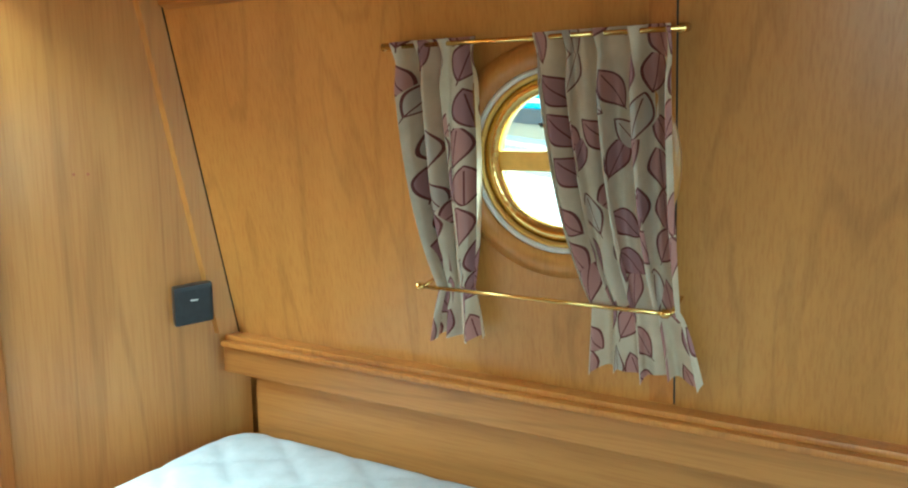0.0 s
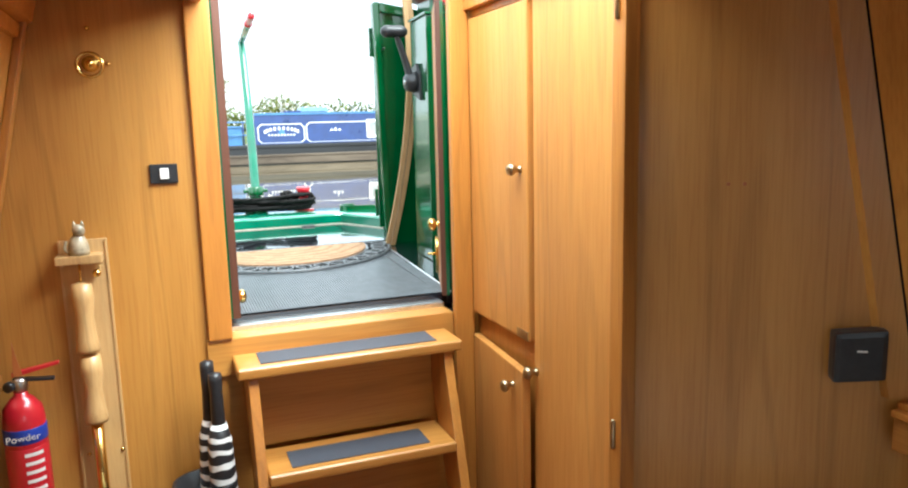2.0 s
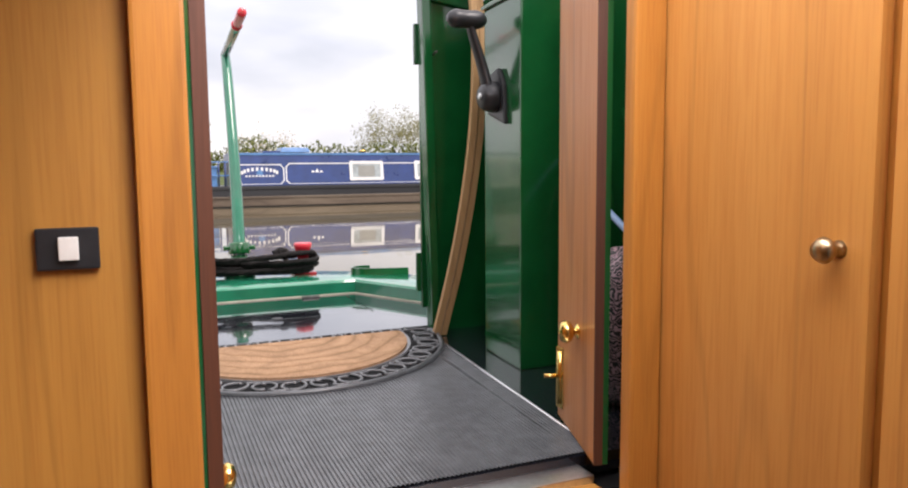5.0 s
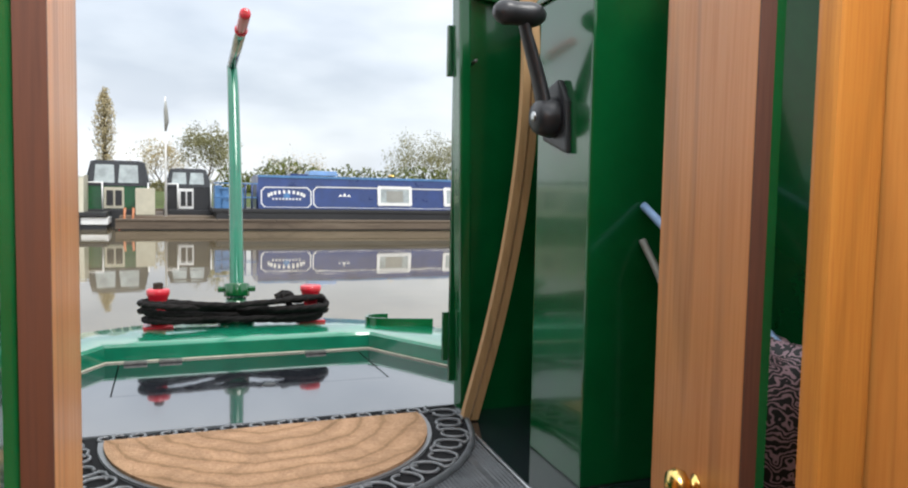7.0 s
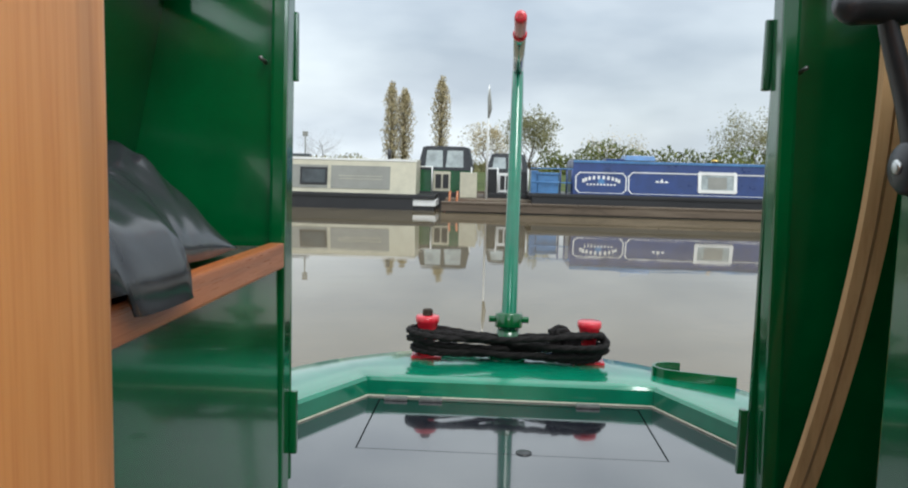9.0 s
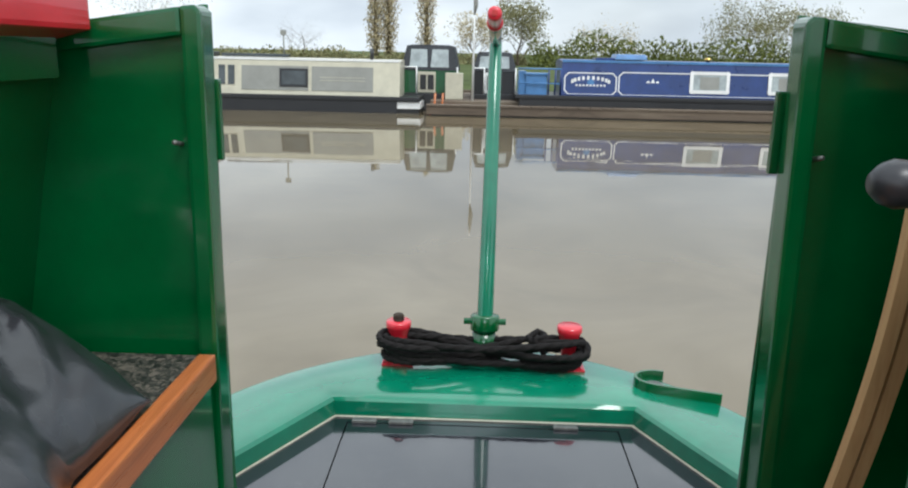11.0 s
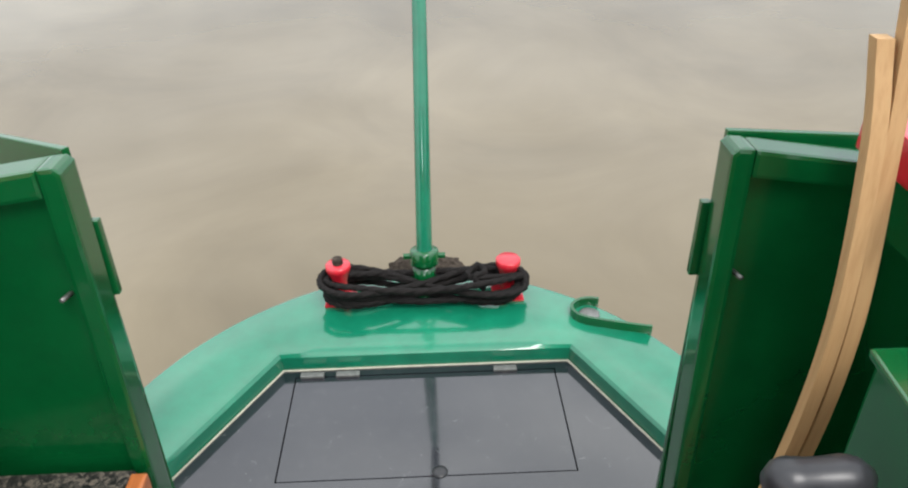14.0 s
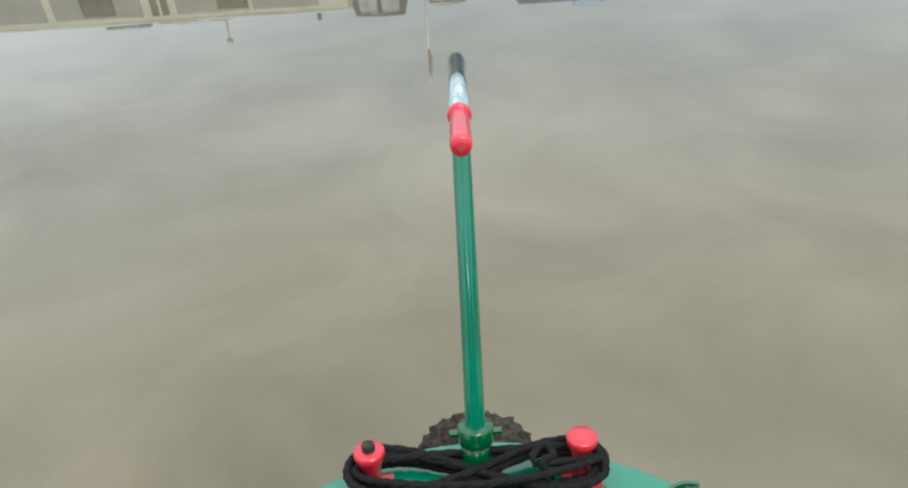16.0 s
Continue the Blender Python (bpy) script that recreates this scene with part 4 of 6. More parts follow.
ext = thing("fire_extinguisher", (-0.955, 2.76, 0.26), "small red powder fire extinguisher on its bracket", "fire extinguisher")
EX, EY, EZ = -0.945, 2.765, 0.145
part("cylinder", lathe([(0.045, 0.30), (0.053, 0.31), (0.053, 0.64), (0.048, 0.675), (0.030, 0.70), (0.018, 0.71), (0.016, 0.725)], (EX, EY, EZ), segs=28), RED, ext, smooth=True)
part("band", lathe([(0.0536, 0.585), (0.0540, 0.586), (0.0540, 0.625), (0.0536, 0.626)], (EX, EY, EZ), segs=28), LABEL_BLUE, ext, "blue label band", True)
part("label", lathe([(0.0534, 0.37), (0.0538, 0.371), (0.0538, 0.57), (0.0534, 0.571)], (EX, EY, EZ), segs=28), RED, ext, smooth=True)
for z in (0.55, 0.525, 0.50, 0.475, 0.45, 0.425):
    b = bmesh.new()
    arc = [(-1.9 + 0.9 * k / 8 + 0.35) for k in range(9)]
    lo = [b.verts.new((EX + 0.0546 * math.cos(a), EY + 0.0546 * math.sin(a), EZ + z)) for a in arc]
    hi = [b.verts.new((EX + 0.0546 * math.cos(a), EY + 0.0546 * math.sin(a), EZ + z + 0.010)) for a in arc]
    for k in range(8):
        b.faces.new((lo[k], lo[k + 1], hi[k + 1], hi[k]))
    part("print_line", b, LABEL_WHITE, ext)
part("valve", lathe([(0.017, 0.72), (0.02, 0.73), (0.02, 0.75), (0.012, 0.76)], (EX, EY, EZ)), STEEL, ext, smooth=True)
part("lever", prism([(EX - 0.015, EY - 0.01, EZ + 0.762), (EX + 0.10, EY - 0.01, EZ + 0.785), (EX + 0.10, EY - 0.01, EZ + 0.793), (EX - 0.015, EY - 0.01, EZ + 0.775)], (0, 0.02, 0), 0.002), RED, ext)
part("carry_handle", prism([(EX - 0.015, EY - 0.01, EZ + 0.75), (EX + 0.085, EY - 0.01, EZ + 0.742), (EX + 0.085, EY - 0.01, EZ + 0.750), (EX - 0.015, EY - 0.01, EZ + 0.760)], (0, 0.02, 0), 0.002), BLACK, ext)
part("safety_tag", prism([(EX - 0.012, EY - 0.012, EZ + 0.765), (EX + 0.012, EY - 0.012, EZ + 0.765), (EX + 0.004, EY - 0.012, EZ + 0.80), (EX - 0.006, EY - 0.012, EZ + 0.86)], (0, 0.003, 0)), RED_TRIM, ext, "orange safety tag")
part("gauge", lathe([(0.015, 0), (0.015, 0.012), (0.012, 0.014)], (EX - 0.02, EY - 0.012, EZ + 0.74), (-0.6, -1, 0)), BLACK, ext, "black gauge", True)
part("wall_bracket", box(EX - 0.03, EX + 0.03, EY + 0.05, YW, EZ + 0.28, EZ + 0.60, 0.003), STEEL, ext)
text = bpy.data.curves.new("label_text", "FONT")
text.body, text.size, text.extrude, text.align_x = "Powder", 0.026, 0.0004, "CENTER"
tob = new("lettering", text)
tob.matrix_world = pose(EX + 0.012, EY - 0.0545, EZ + 0.597, 90, 0, 8)
dg = bpy.context.evaluated_depsgraph_get()
tm = bpy.data.meshes.new_from_object(tob.evaluated_get(dg))
tm.transform(pose(0.012, EY - 2.76 - 0.0545, EZ + 0.337, 90, 0, 8))
bpy.data.objects.remove(tob)
letter = new("lettering", tm)
tm.materials.clear()
tm.materials.append(LABEL_WHITE)
letter.parent = ext
ORIGIN[letter.name] = ORIGIN[ext.name]

# umbrellas in a bucket beside the steps
bucket = thing("umbrella_stand", (-0.50, 2.72, 0.0), "black plastic umbrella bucket beside the steps", "bucket")
part("tub", lathe([(0.07, 0.0), (0.085, 0.52), (0.092, 0.525), (0.092, 0.535), (0.082, 0.535), (0.068, 0.02)], (-0.495, 2.715, 0)), BLACK, bucket, smooth=True)
for k, (x, y, h, tilt) in enumerate(((-0.475, 2.745, 0.885, 0.012), (-0.440, 2.70, 0.86, -0.008))):
    um = thing("umbrella", (x, y, 0.1), "folded zebra-print umbrella standing in the bucket", "umbrella", "umbrellas in the bucket")
    part("cover", lathe([(0.008, 0.10), (0.03, 0.25), (0.040, 0.50), (0.034, 0.66), (0.022, 0.71)], (x, y, 0), (tilt, 0, 1)), ZEBRA, um, "zebra-print cloth", True)
    hb = lathe([(0.017, 0.70), (0.020, 0.715), (0.018, 0.80), (0.020, h - 0.02), (0.019, h), (0.004, h + 0.004)], (x, y, 0), (tilt, 0, 1))
    part("handle", hb, BLACK, um, "black handle", True)

# ---------------------------------------------------------------- stern: well deck, sides, doors
deck = thing("floor_stern", (0, 4.2, DECK_Z), "wet black steel stern deck with a hinged hatch", "deck", kind="structure")
HX0, HX1, HY0, HY1 = -0.412, 0.430, 4.645, 5.068
g = 0.004
b = box(-0.95, 0.95, 2.99, HY0 - g, DECK_Z - 0.04, DECK_Z)
part("deck_plate", b, DECK, deck)
b = box(-0.80, HX0 - g, HY0 - g, HY1 + g, DECK_Z - 0.04, DECK_Z)
part("deck_plate", b, DECK, deck)
b = box(HX1 + g, 0.80, HY0 - g, HY1 + g, DECK_Z - 0.04, DECK_Z)
part("deck_plate", b, DECK, deck)
b = prism([(-0.56, HY1 + g, DECK_Z - 0.04), (0.56, HY1 + g, DECK_Z - 0.04), (0.50, 5.16, DECK_Z - 0.04), (-0.50, 5.16, DECK_Z - 0.04)], (0, 0, 0.04))
part("deck_plate", b, DECK, deck)
part("deck_hatch", box(HX0, HX1, HY0, HY1, DECK_Z - 0.03, DECK_Z - 0.0005, 0.0012), DECK, deck)
part("under_deck", box(-0.6, 0.6, 4.5, 5.14, DECK_Z - 0.06, DECK_Z - 0.045), BLACK, deck)
for x in (-0.36, -0.245, 0.27):
    part("hatch_hinge", box(x - 0.038, x + 0.038, HY1 - 0.006, HY1 + 0.018, DECK_Z, DECK_Z + 0.010, 0.003), DULL_STEEL, deck, "worn steel hatch hinge")
part("lift_ring", lathe([(0.022, 0), (0.022, 0.002), (0.012, 0.004)], (0.045, HY0 + 0.012, DECK_Z)), BLACK, deck, smooth=True)

# stern counter: the raised green deck round the well
STERN = [(1.00, 4.22), (0.985, 4.55), (0.925, 4.84), (0.82, 5.07), (0.665, 5.27), (0.48, 5.42), (0.27, 5.53), (0.09, 5.575), (-0.09, 5.575), (-0.27, 5.53), (-0.48, 5.42), (-0.665, 5.27), (-0.82, 5.07), (-0.925, 4.84), (-0.985, 4.55), (-1.00, 4.22)]
WELL = [(0.955, 4.22), (0.725, 4.645), (0.487, 5.108), (0.487, 5.108), (0.487, 5.108), (0.40, 5.109), (0.22, 5.109), (0.08, 5.109), (-0.08, 5.109), (-0.22, 5.108), (-0.40, 5.107), (-0.462, 5.107), (-0.462, 5.107), (-0.715, 4.66), (-0.715, 4.66), (-0.955, 4.22)]
TOP_Z = 1.018
counter = thing("stern_counter", (0, 5.3, TOP_Z), "glossy green painted stern counter round the deck well", "boat stern", kind="structure")


def outline(points, z, steps=4):
    return [Vector((p.x, p.y, z)) for p in smooth_path([(x, y, 0) for x, y in points], steps)]


def lerp_loop(points, steps=4):
    res = []
    for i in range(len(points) - 1):
        for s in range(steps):
            f = s / steps
            res.append((points[i][0] * (1 - f) + points[i + 1][0] * f, points[i][1] * (1 - f) + points[i + 1][1] * f))
    res.append(points[-1])
    return res


outer = outline(STERN, TOP_Z)
inner = [Vector((x, y, TOP_Z)) for x, y in lerp_loop(WELL)]
b = bmesh.new()
rows = []
for o, i in zip(outer, inner):
    n_ = Vector((0, 4.6, TOP_Z)) - i
    n_.z = 0
    n_.normalize()
    rows.append([b.verts.new(q) for q in (
        Vector((o.x, o.y, 0.30)), Vector((o.x, o.y, TOP_Z - 0.075)), Vector((o.x, o.y, TOP_Z - 0.02)), o + (i - o) * 0.02 + Vector((0, 0, -0.004)), o + (i - o) * 0.06,
        i + (o - i) * 0.10, i + (o - i) * 0.03 + Vector((0, 0, -0.004)), i + n_ * 0.001 + Vector((0, 0, -0.014)), Vector((i.x, i.y, DECK_Z - 0.03)))])
for r0, r1 in zip(rows, rows[1:]):
    for k in range(len(r0) - 1):
        if (r0[k].co - r1[k].co).length + (r0[k + 1].co - r1[k + 1].co).length > 1e-5:
            try:
                b.faces.new((r0[k], r0[k + 1], r1[k + 1], r1[k]))
            except ValueError:
                pass
bmesh.ops.remove_doubles(b, verts=b.verts, dist=1e-5)
ob = part("counter_plate", b, GREEN_LIGHT, counter, smooth=True)
md = ob.modifiers.new("edges", "EDGE_SPLIT")
md.split_angle = radians(32)
cl = [Vector((x * 0.992, y - 0.004, DECK_Z + 0.002)) for x, y in WELL if abs(x) < 0.95]
clean = [cl[0]] + [q for p, q in zip(cl, cl[1:]) if (p - q).length > 1e-3]
part("sealant_line", tube([Vector((0.93, 4.24, DECK_Z + 0.002))] + clean + [Vector((-0.93, 4.24, DECK_Z + 0.002))], 0.004, 6), CAULK, counter, "cream sealant bead", True)
b = box(-1.16, -1.132, -2.2, 2.985, -0.2, DECK_Z - 0.05)
b = box(1.005, 1.02, -2.2, 2.985, -0.2, DECK_Z - 0.05, bm=b)
b = box(-1.0, 1.0, 2.985, 4.2, 0.3, DECK_Z - 0.06, bm=b)
b = box(-1.132, 1.005, -2.2, 2.985, -0.2, -0.06, bm=b)
b = box(-1.132, 1.005, -2.2, -2.15, -0.06, DECK_Z - 0.05, bm=b)
b = box(-1.132, 1.005, 2.93, 2.985, -0.06, DECK_Z - 0.05, bm=b)
b = box(1.02, 1.035, -2.2, 2.985, DECK_Z - 0.13, DECK_Z - 0.07, 0.005, bm=b)
hull = single("hull", b, BLACKPAINT, "black bitumen-painted narrowboat hull", "boat hull", kind="structure")

# rubber matting with ribs along the deck
b = bmesh.new()
NR = 96
mx0, mx1, my0, my1 = -0.455, 0.455, 2.995, 4.245
prof = []
for k in range(NR):
    x = mx0 + (mx1 - mx0) * k / NR
    w = (mx1 - mx0) / NR
    prof += [(x, 0.0035), (x + 0.25 * w, 0.0065), (x + 0.65 * w, 0.0065), (x + 0.9 * w, 0.0035)]
prof.append((mx1, 0.0035))
sk = 0.055
lo = [b.verts.new((x - sk * (0.5 + x / 0.9), my0, DECK_Z + z)) for x, z in prof]
hi = [b.verts.new((x + sk * 0.4 * (x / 0.45 > 0.9), my1, DECK_Z + z)) for x, z in prof]
for k in range(len(prof) - 1):
    b.faces.new((lo[k], lo[k + 1], hi[k + 1], hi[k]))
single("rubber_matting", b, RIBBED, "grey ribbed rubber matting on the deck", "matting")
b = tube([(mx1 - sk - 0.003, my0, DECK_Z + 0.004), (mx1 + 0.027, my1 - 0.1, DECK_Z + 0.004)], 0.0045, 6)
single("matting_edge", b, ALU, "thin metal strip edging the rubber matting", "edge strip", smooth=True)

# half-round door mat
MC = Vector((-0.012, 4.222, DECK_Z + 0.008))
MA, MB = 0.515, 0.60
doormat = thing("doormat", MC, "half-round coir doormat with black rubber scrollwork border", "doormat")


def half(ra, rb, k=48, y_off=0.0):
    return [Vector((MC.x + ra * math.cos(math.pi + math.pi * i / k), MC.y - y_off + rb * math.sin(math.pi + math.pi * i / k), MC.z)) for i in range(k + 1)]


b = prism(half(MA - 0.006, MB - 0.006), (0, 0, 0.004))
part("backing", b, BACKING_AND_GAP, doormat)
rim = half(MA, MB)
part("outer_rim", tube(rim + [rim[0]], 0.009, 8), RIBBED, doormat, smooth=True)
inn = half(MA - 0.118, MB - 0.15, y_off=0.055)
part("inner_rim", tube(inn + [inn[0]], 0.005, 8), SCROLL, doormat, smooth=True)
mid = prism(half(MA - 0.129, MB - 0.163, y_off=0.061), (0, 0, 0.016), 0.004)
part("coir_pad", mid, COIR, doormat, "tan coir centre")
ring = prism(half(MA - 0.116, MB - 0.148, y_off=0.054), (0, 0, 0.009))
part("pad_surround", ring, SCROLL, doormat)


def scroll(c, a, s, flip):
    """A curled loop with a tail that reaches to the next one, s long, turned by a."""
    pts = []
    for i in range(25):
        th = -0.9 + i / 24 * 6.0
        r = 0.46 - 0.16 * (i / 24) ** 2
        pts.append((r * 0.86 * math.cos(th), flip * r * math.sin(th)))
    pts = [(0.86, -flip * 0.34), (0.66, -flip * 0.44), (0.44, -flip * 0.46)] + pts
    ca, sa = math.cos(a), math.sin(a)
    return [c + Vector((s * (x * ca - y * sa), s * (x * sa + y * ca), 0.007)) for x, y in pts]


NS = 19
for k in range(NS):
    th = math.pi + math.pi * (k + 0.5) / NS
    ra, rb = MA - 0.056, MB - 0.074
    c = Vector((MC.x + ra * math.cos(th), MC.y - 0.026 + rb * math.sin(th), MC.z))
    a = math.atan2(rb * math.cos(th), -ra * math.sin(th))
    part("scroll", tube(scroll(c, a, 0.086, 1 if k % 2 else -1), 0.0043, 6), SCROLL, doormat, smooth=True)
for k in range(12):
    c = Vector((MC.x - 0.42 + 0.84 * (k + 0.5) / 12, MC.y - 0.028, MC.z))
    part("scroll", tube(scroll(c, 0.0, 0.046, 1 if k % 2 else -1), 0.0042, 6), SCROLL, doormat, smooth=True)

# steel sides of the stern well, end panels and stern doors
PANEL_Y, PANEL_TOP = 4.20, 2.150


def stern_side(s, name):
    side = thing(name, (s * 0.95, 3.6, DECK_Z), "green steel side of the stern well", "boat side", kind="structure")
    x_of = lambda z: s * (0.985 - 0.21 * (z - DECK_Z))
    loop = [(x_of(DECK_Z - 0.02), 2.93, DECK_Z - 0.02), (x_of(2.09), 2.93, 2.09), (x_of(2.09) - s * 0.02, 2.93, 2.09), (x_of(DECK_Z - 0.02) - s * 0.02, 2.93, DECK_Z - 0.02)]
    part("side_plate", prism(loop, (0, PANEL_Y - 2.93, 0)), GREEN, side)
    # end panel with its turned lip
    xt, xb, xo = s * (0.480 if s > 0 else 0.475), s * (0.507 if s > 0 else 0.489), s * 0.985
    loop = [(xb + s * 0.012, PANEL_Y, DECK_Z - 0.02), (xo, PANEL_Y, DECK_Z - 0.02), (s * 0.733, PANEL_Y, 2.100), (xt + s * 0.012, PANEL_Y, PANEL_TOP - 0.014)]
    part("end_panel", prism(loop, (0, 0.012, 0)), GREEN, side)
    lip = prism([(xb, PANEL_Y - 0.022, DECK_Z), (xt, PANEL_Y - 0.022, PANEL_TOP - 0.012), (xt + s * 0.010, PANEL_Y - 0.022, PANEL_TOP - 0.002), (xt + s * 0.034, PANEL_Y - 0.022, PANEL_TOP - 0.004), (xb + s * 0.034, PANEL_Y - 0.022, DECK_Z)], (0, 0.056, 0), 0.007)
    part("panel_lip", lip, GREEN, side)
    loop = [(xt + s * 0.0345, PANEL_Y - 0.022, PANEL_TOP - 0.050), (s * 0.735, PANEL_Y - 0.022, 2.068), (s * 0.735, PANEL_Y - 0.022, 2.112), (xt + s * 0.0345, PANEL_Y - 0.022, PANEL_TOP - 0.005)]
    part("top_lip", prism(loop, (0, 0.056, 0), 0.007), GREEN, side)
    part("lock_pin", tube([(s * 0.530, PANEL_Y - 0.03, 1.928), (s * 0.528, PANEL_Y, 1.922)], 0.004, 8), DULL_STEEL, side, smooth=True)
    # red capping rail on the side's top edge
    cap = thing("capping_rail", (s * 0.70, 3.6, 2.10), "red painted capping along the stern well's side", "capping rail", "red cappings")
    y0, dz = (3.95, 0.065) if s > 0 else (3.62, 0.02)
    loop = [(s * 0.650, y0, 2.085 + dz), (s * 0.80, y0, 2.045 + dz), (s * 0.80, y0, 2.105 + dz), (s * 0.650, y0, 2.145 + dz)]
    part("rail", prism(loop, (0, PANEL_Y - 0.03 - y0, 0), 0.008), RED, cap)
    part("rail_web", box(min(s * 0.70, s * 0.72), max(s * 0.70, s * 0.72), y0 + 0.02, PANEL_Y - 0.05, 2.03, 2.075 + dz), GREEN, cap, "green web under the capping")
    return side


stern_side(-1, "wall_stern_left")
stern_side(1, "wall_stern_right")


def stern_door(s, ang):
    d = thing("stern_door", (s * 0.492, 4.235, DECK_Z + 0.08), "green steel stern door folded back on its hinges", "door", "stern doors")
    ax = Vector((s * 0.492, 4.236, 0))
    u = Vector((s * math.cos(ang), math.sin(ang), 0))
    nrm = Vector((-u.y * s, u.x * s, 0))
    nrm = nrm if nrm.y > 0 else -nrm
    z0 = TOP_Z + 0.012
    w = 0.36
    loop = [ax + Vector((0, 0, z0)), ax + u * w + Vector((0, 0, z0)), ax + u * w + Vector((0, 0, 2.115)), ax + Vector((0, 0, 2.152))]
    part("leaf", prism(loop, nrm * 0.012, 0.003), GREEN, d)
    for z in (1.16, 1.96):
        part("hinge", box(min(ax.x - s * 0.020, ax.x - s * 0.004), max(ax.x - s * 0.020, ax.x - s * 0.004), ax.y - 0.001, ax.y + 0.014, z - 0.07, z + 0.07, 0.004), GREEN, d)
    return d


stern_door(-1, radians(34))
stern_door(1, radians(5))

# ---------------------------------------------------------------- wooden cabin doors, folded back
def cabin_door(s, p0, p1, th):
    a, c = Vector(p0), Vector(p1)
    d = thing("cabin_door", (a.x, a.y, 0.96), "narrow pale oak cabin door standing open", "door", "cabin doors")
    u = (c - a).normalized()
    nrm = Vector((u.y, -u.x, 0)) * s
    z0, z1 = 0.962, 1.955
    loop = [a + Vector((0, 0, z0)), c + Vector((0, 0, z0)), c + nrm * th + Vector((0, 0, z0)), a + nrm * th + Vector((0, 0, z0))]
    part("leaf", prism(loop, (0, 0, z1 - z0), 0.004), PALE_OAK, d)
    # thin near-black brown strip capping the leaf's hinge end
    e0, e1 = a - u * 0.003, a + u * 0.0005
    loop = [e0 + Vector((0, 0, z0)), e1 - nrm * 0.0005 + Vector((0, 0, z0)), e1 + nrm * (th + 0.0005) + Vector((0, 0, z0)), e0 + nrm * (th + 0.0005) + Vector((0, 0, z0))]
    part("hinge_edge", prism(loop, (0, 0, z1 - z0)), DARK_EDGE, d, "dark hinge edge")
    loop = [a + nrm * (th + 0.0001) + Vector((0, 0, z0)), c + nrm * (th + 0.0001) + Vector((0, 0, z0)), c + nrm * (th + 0.012) + Vector((0, 0, z0)), a + nrm * (th + 0.012) + Vector((0, 0, z0))]
    part("steel_skin", prism(loop, (0, 0, z1 - z0)), GREEN, d, "green painted outer face")
    return d, u, nrm


dr, u, nrm = cabin_door(1, (0.336, 2.916, 0), (0.430, 3.203, 0), 0.016)
kp = Vector((0.374, 3.032, 1.196))
part("knob", lathe([(0.016, 0), (0.016, 0.003), (0.009, 0.006), (0.009, 0.010), (0.020, 0.016), (0.024, 0.026), (0.019, 0.036), (0.002, 0.041)], kp, -nrm), BRASS, dr, "polished brass knob", True)
part("bolt_barrel", tube([Vector((0.413, 3.165, 1.00)), Vector((0.413, 3.165, 1.12))], 0.007, 10), BRASS, dr, "brass barrel bolt", True)
part("bolt_handle", tube([Vector((0.408, 3.165, 1.065)), Vector((0.378, 3.176, 1.065))], 0.005, 8), BRASS, dr, "brass bolt handle", True)
part("bolt_plate", box(0.4115, 0.4165, 3.150, 3.180, 0.99, 1.13, 0.001), BRASS, dr)
dl, u, nrm = cabin_door(-1, (-0.344, 2.916, 0), (-0.355, 3.240, 0), 0.022)
part("knob", lathe([(0.016, 0), (0.016, 0.003), (0.009, 0.006), (0.009, 0.010), (0.020, 0.016), (0.024, 0.026), (0.019, 0.036), (0.002, 0.041)], (-0.349, 3.06, 1.0), (1, 0, 0)), BRASS, dl, "polished brass knob", True)

# ---------------------------------------------------------------- lockers, throttle, loose things in the well
locker = thing("locker", (-0.72, 3.55, DECK_Z), "green steel locker with a speckled worktop", "locker")
part("body", box(-0.90, -0.492, 3.0, 4.17, DECK_Z, 1.525, 0.004), GREEN, locker)
part("worktop", box(-0.87, -0.505, 3.0, 4.165, 1.525, 1.552), GRANITE, locker, "dark speckled worktop")
part("edge_strip", box(-0.505, -0.475, 3.0, 4.150, 1.512, 1.562, 0.005), RED_TRIM, locker, "orange varnished edging")
part("strap", box(-0.474, -0.468, 3.40, 3.425, 1.49, 1.565), BLACK, locker)


def sheet_point(u, v):
    far = 4.13 - 0.16 * u
    y = 3.02 + (far - 3.02) * v
    flap = max(0.0, min(1.0, (3.74 - y) / 0.10)) * max(0.0, min(1.0, (y - 3.25) / 0.25))
    x = -0.865 + (0.365 + 0.050 * flap) * u
    c = Vector((x + 0.04 * noise.noise(Vector((x, y, 3.0)) * 5), y + 0.05 * noise.noise(Vector((x, y, 8.0)) * 4), 0.0))
    d = noise.voronoi(c * 5.2)[0]
    fold = 0.16 * d[0] + 0.10 * (d[1] - d[0]) ** 0.7
    side = math.sin(math.pi * (0.12 + 0.88 * u)) ** 0.55 if u < 1 else 0.0
    dome = side * min(1.0, (1 - v) / 0.17) ** 0.6
    h = dome * (0.082 + 0.66 * fold + 0.008 * noise.noise(c * 16)) + 0.012 * (1 - dome) * d[0]
    y += 0.05 * noise.noise(Vector((x * 7, 2.0, 5.0))) * v
    drop = 0.030 * max(0.0, u - 0.93) / 0.07 * flap
    return Vector((x, y, 1.567 + max(0.0, h) - drop * (flap > 0.9)))


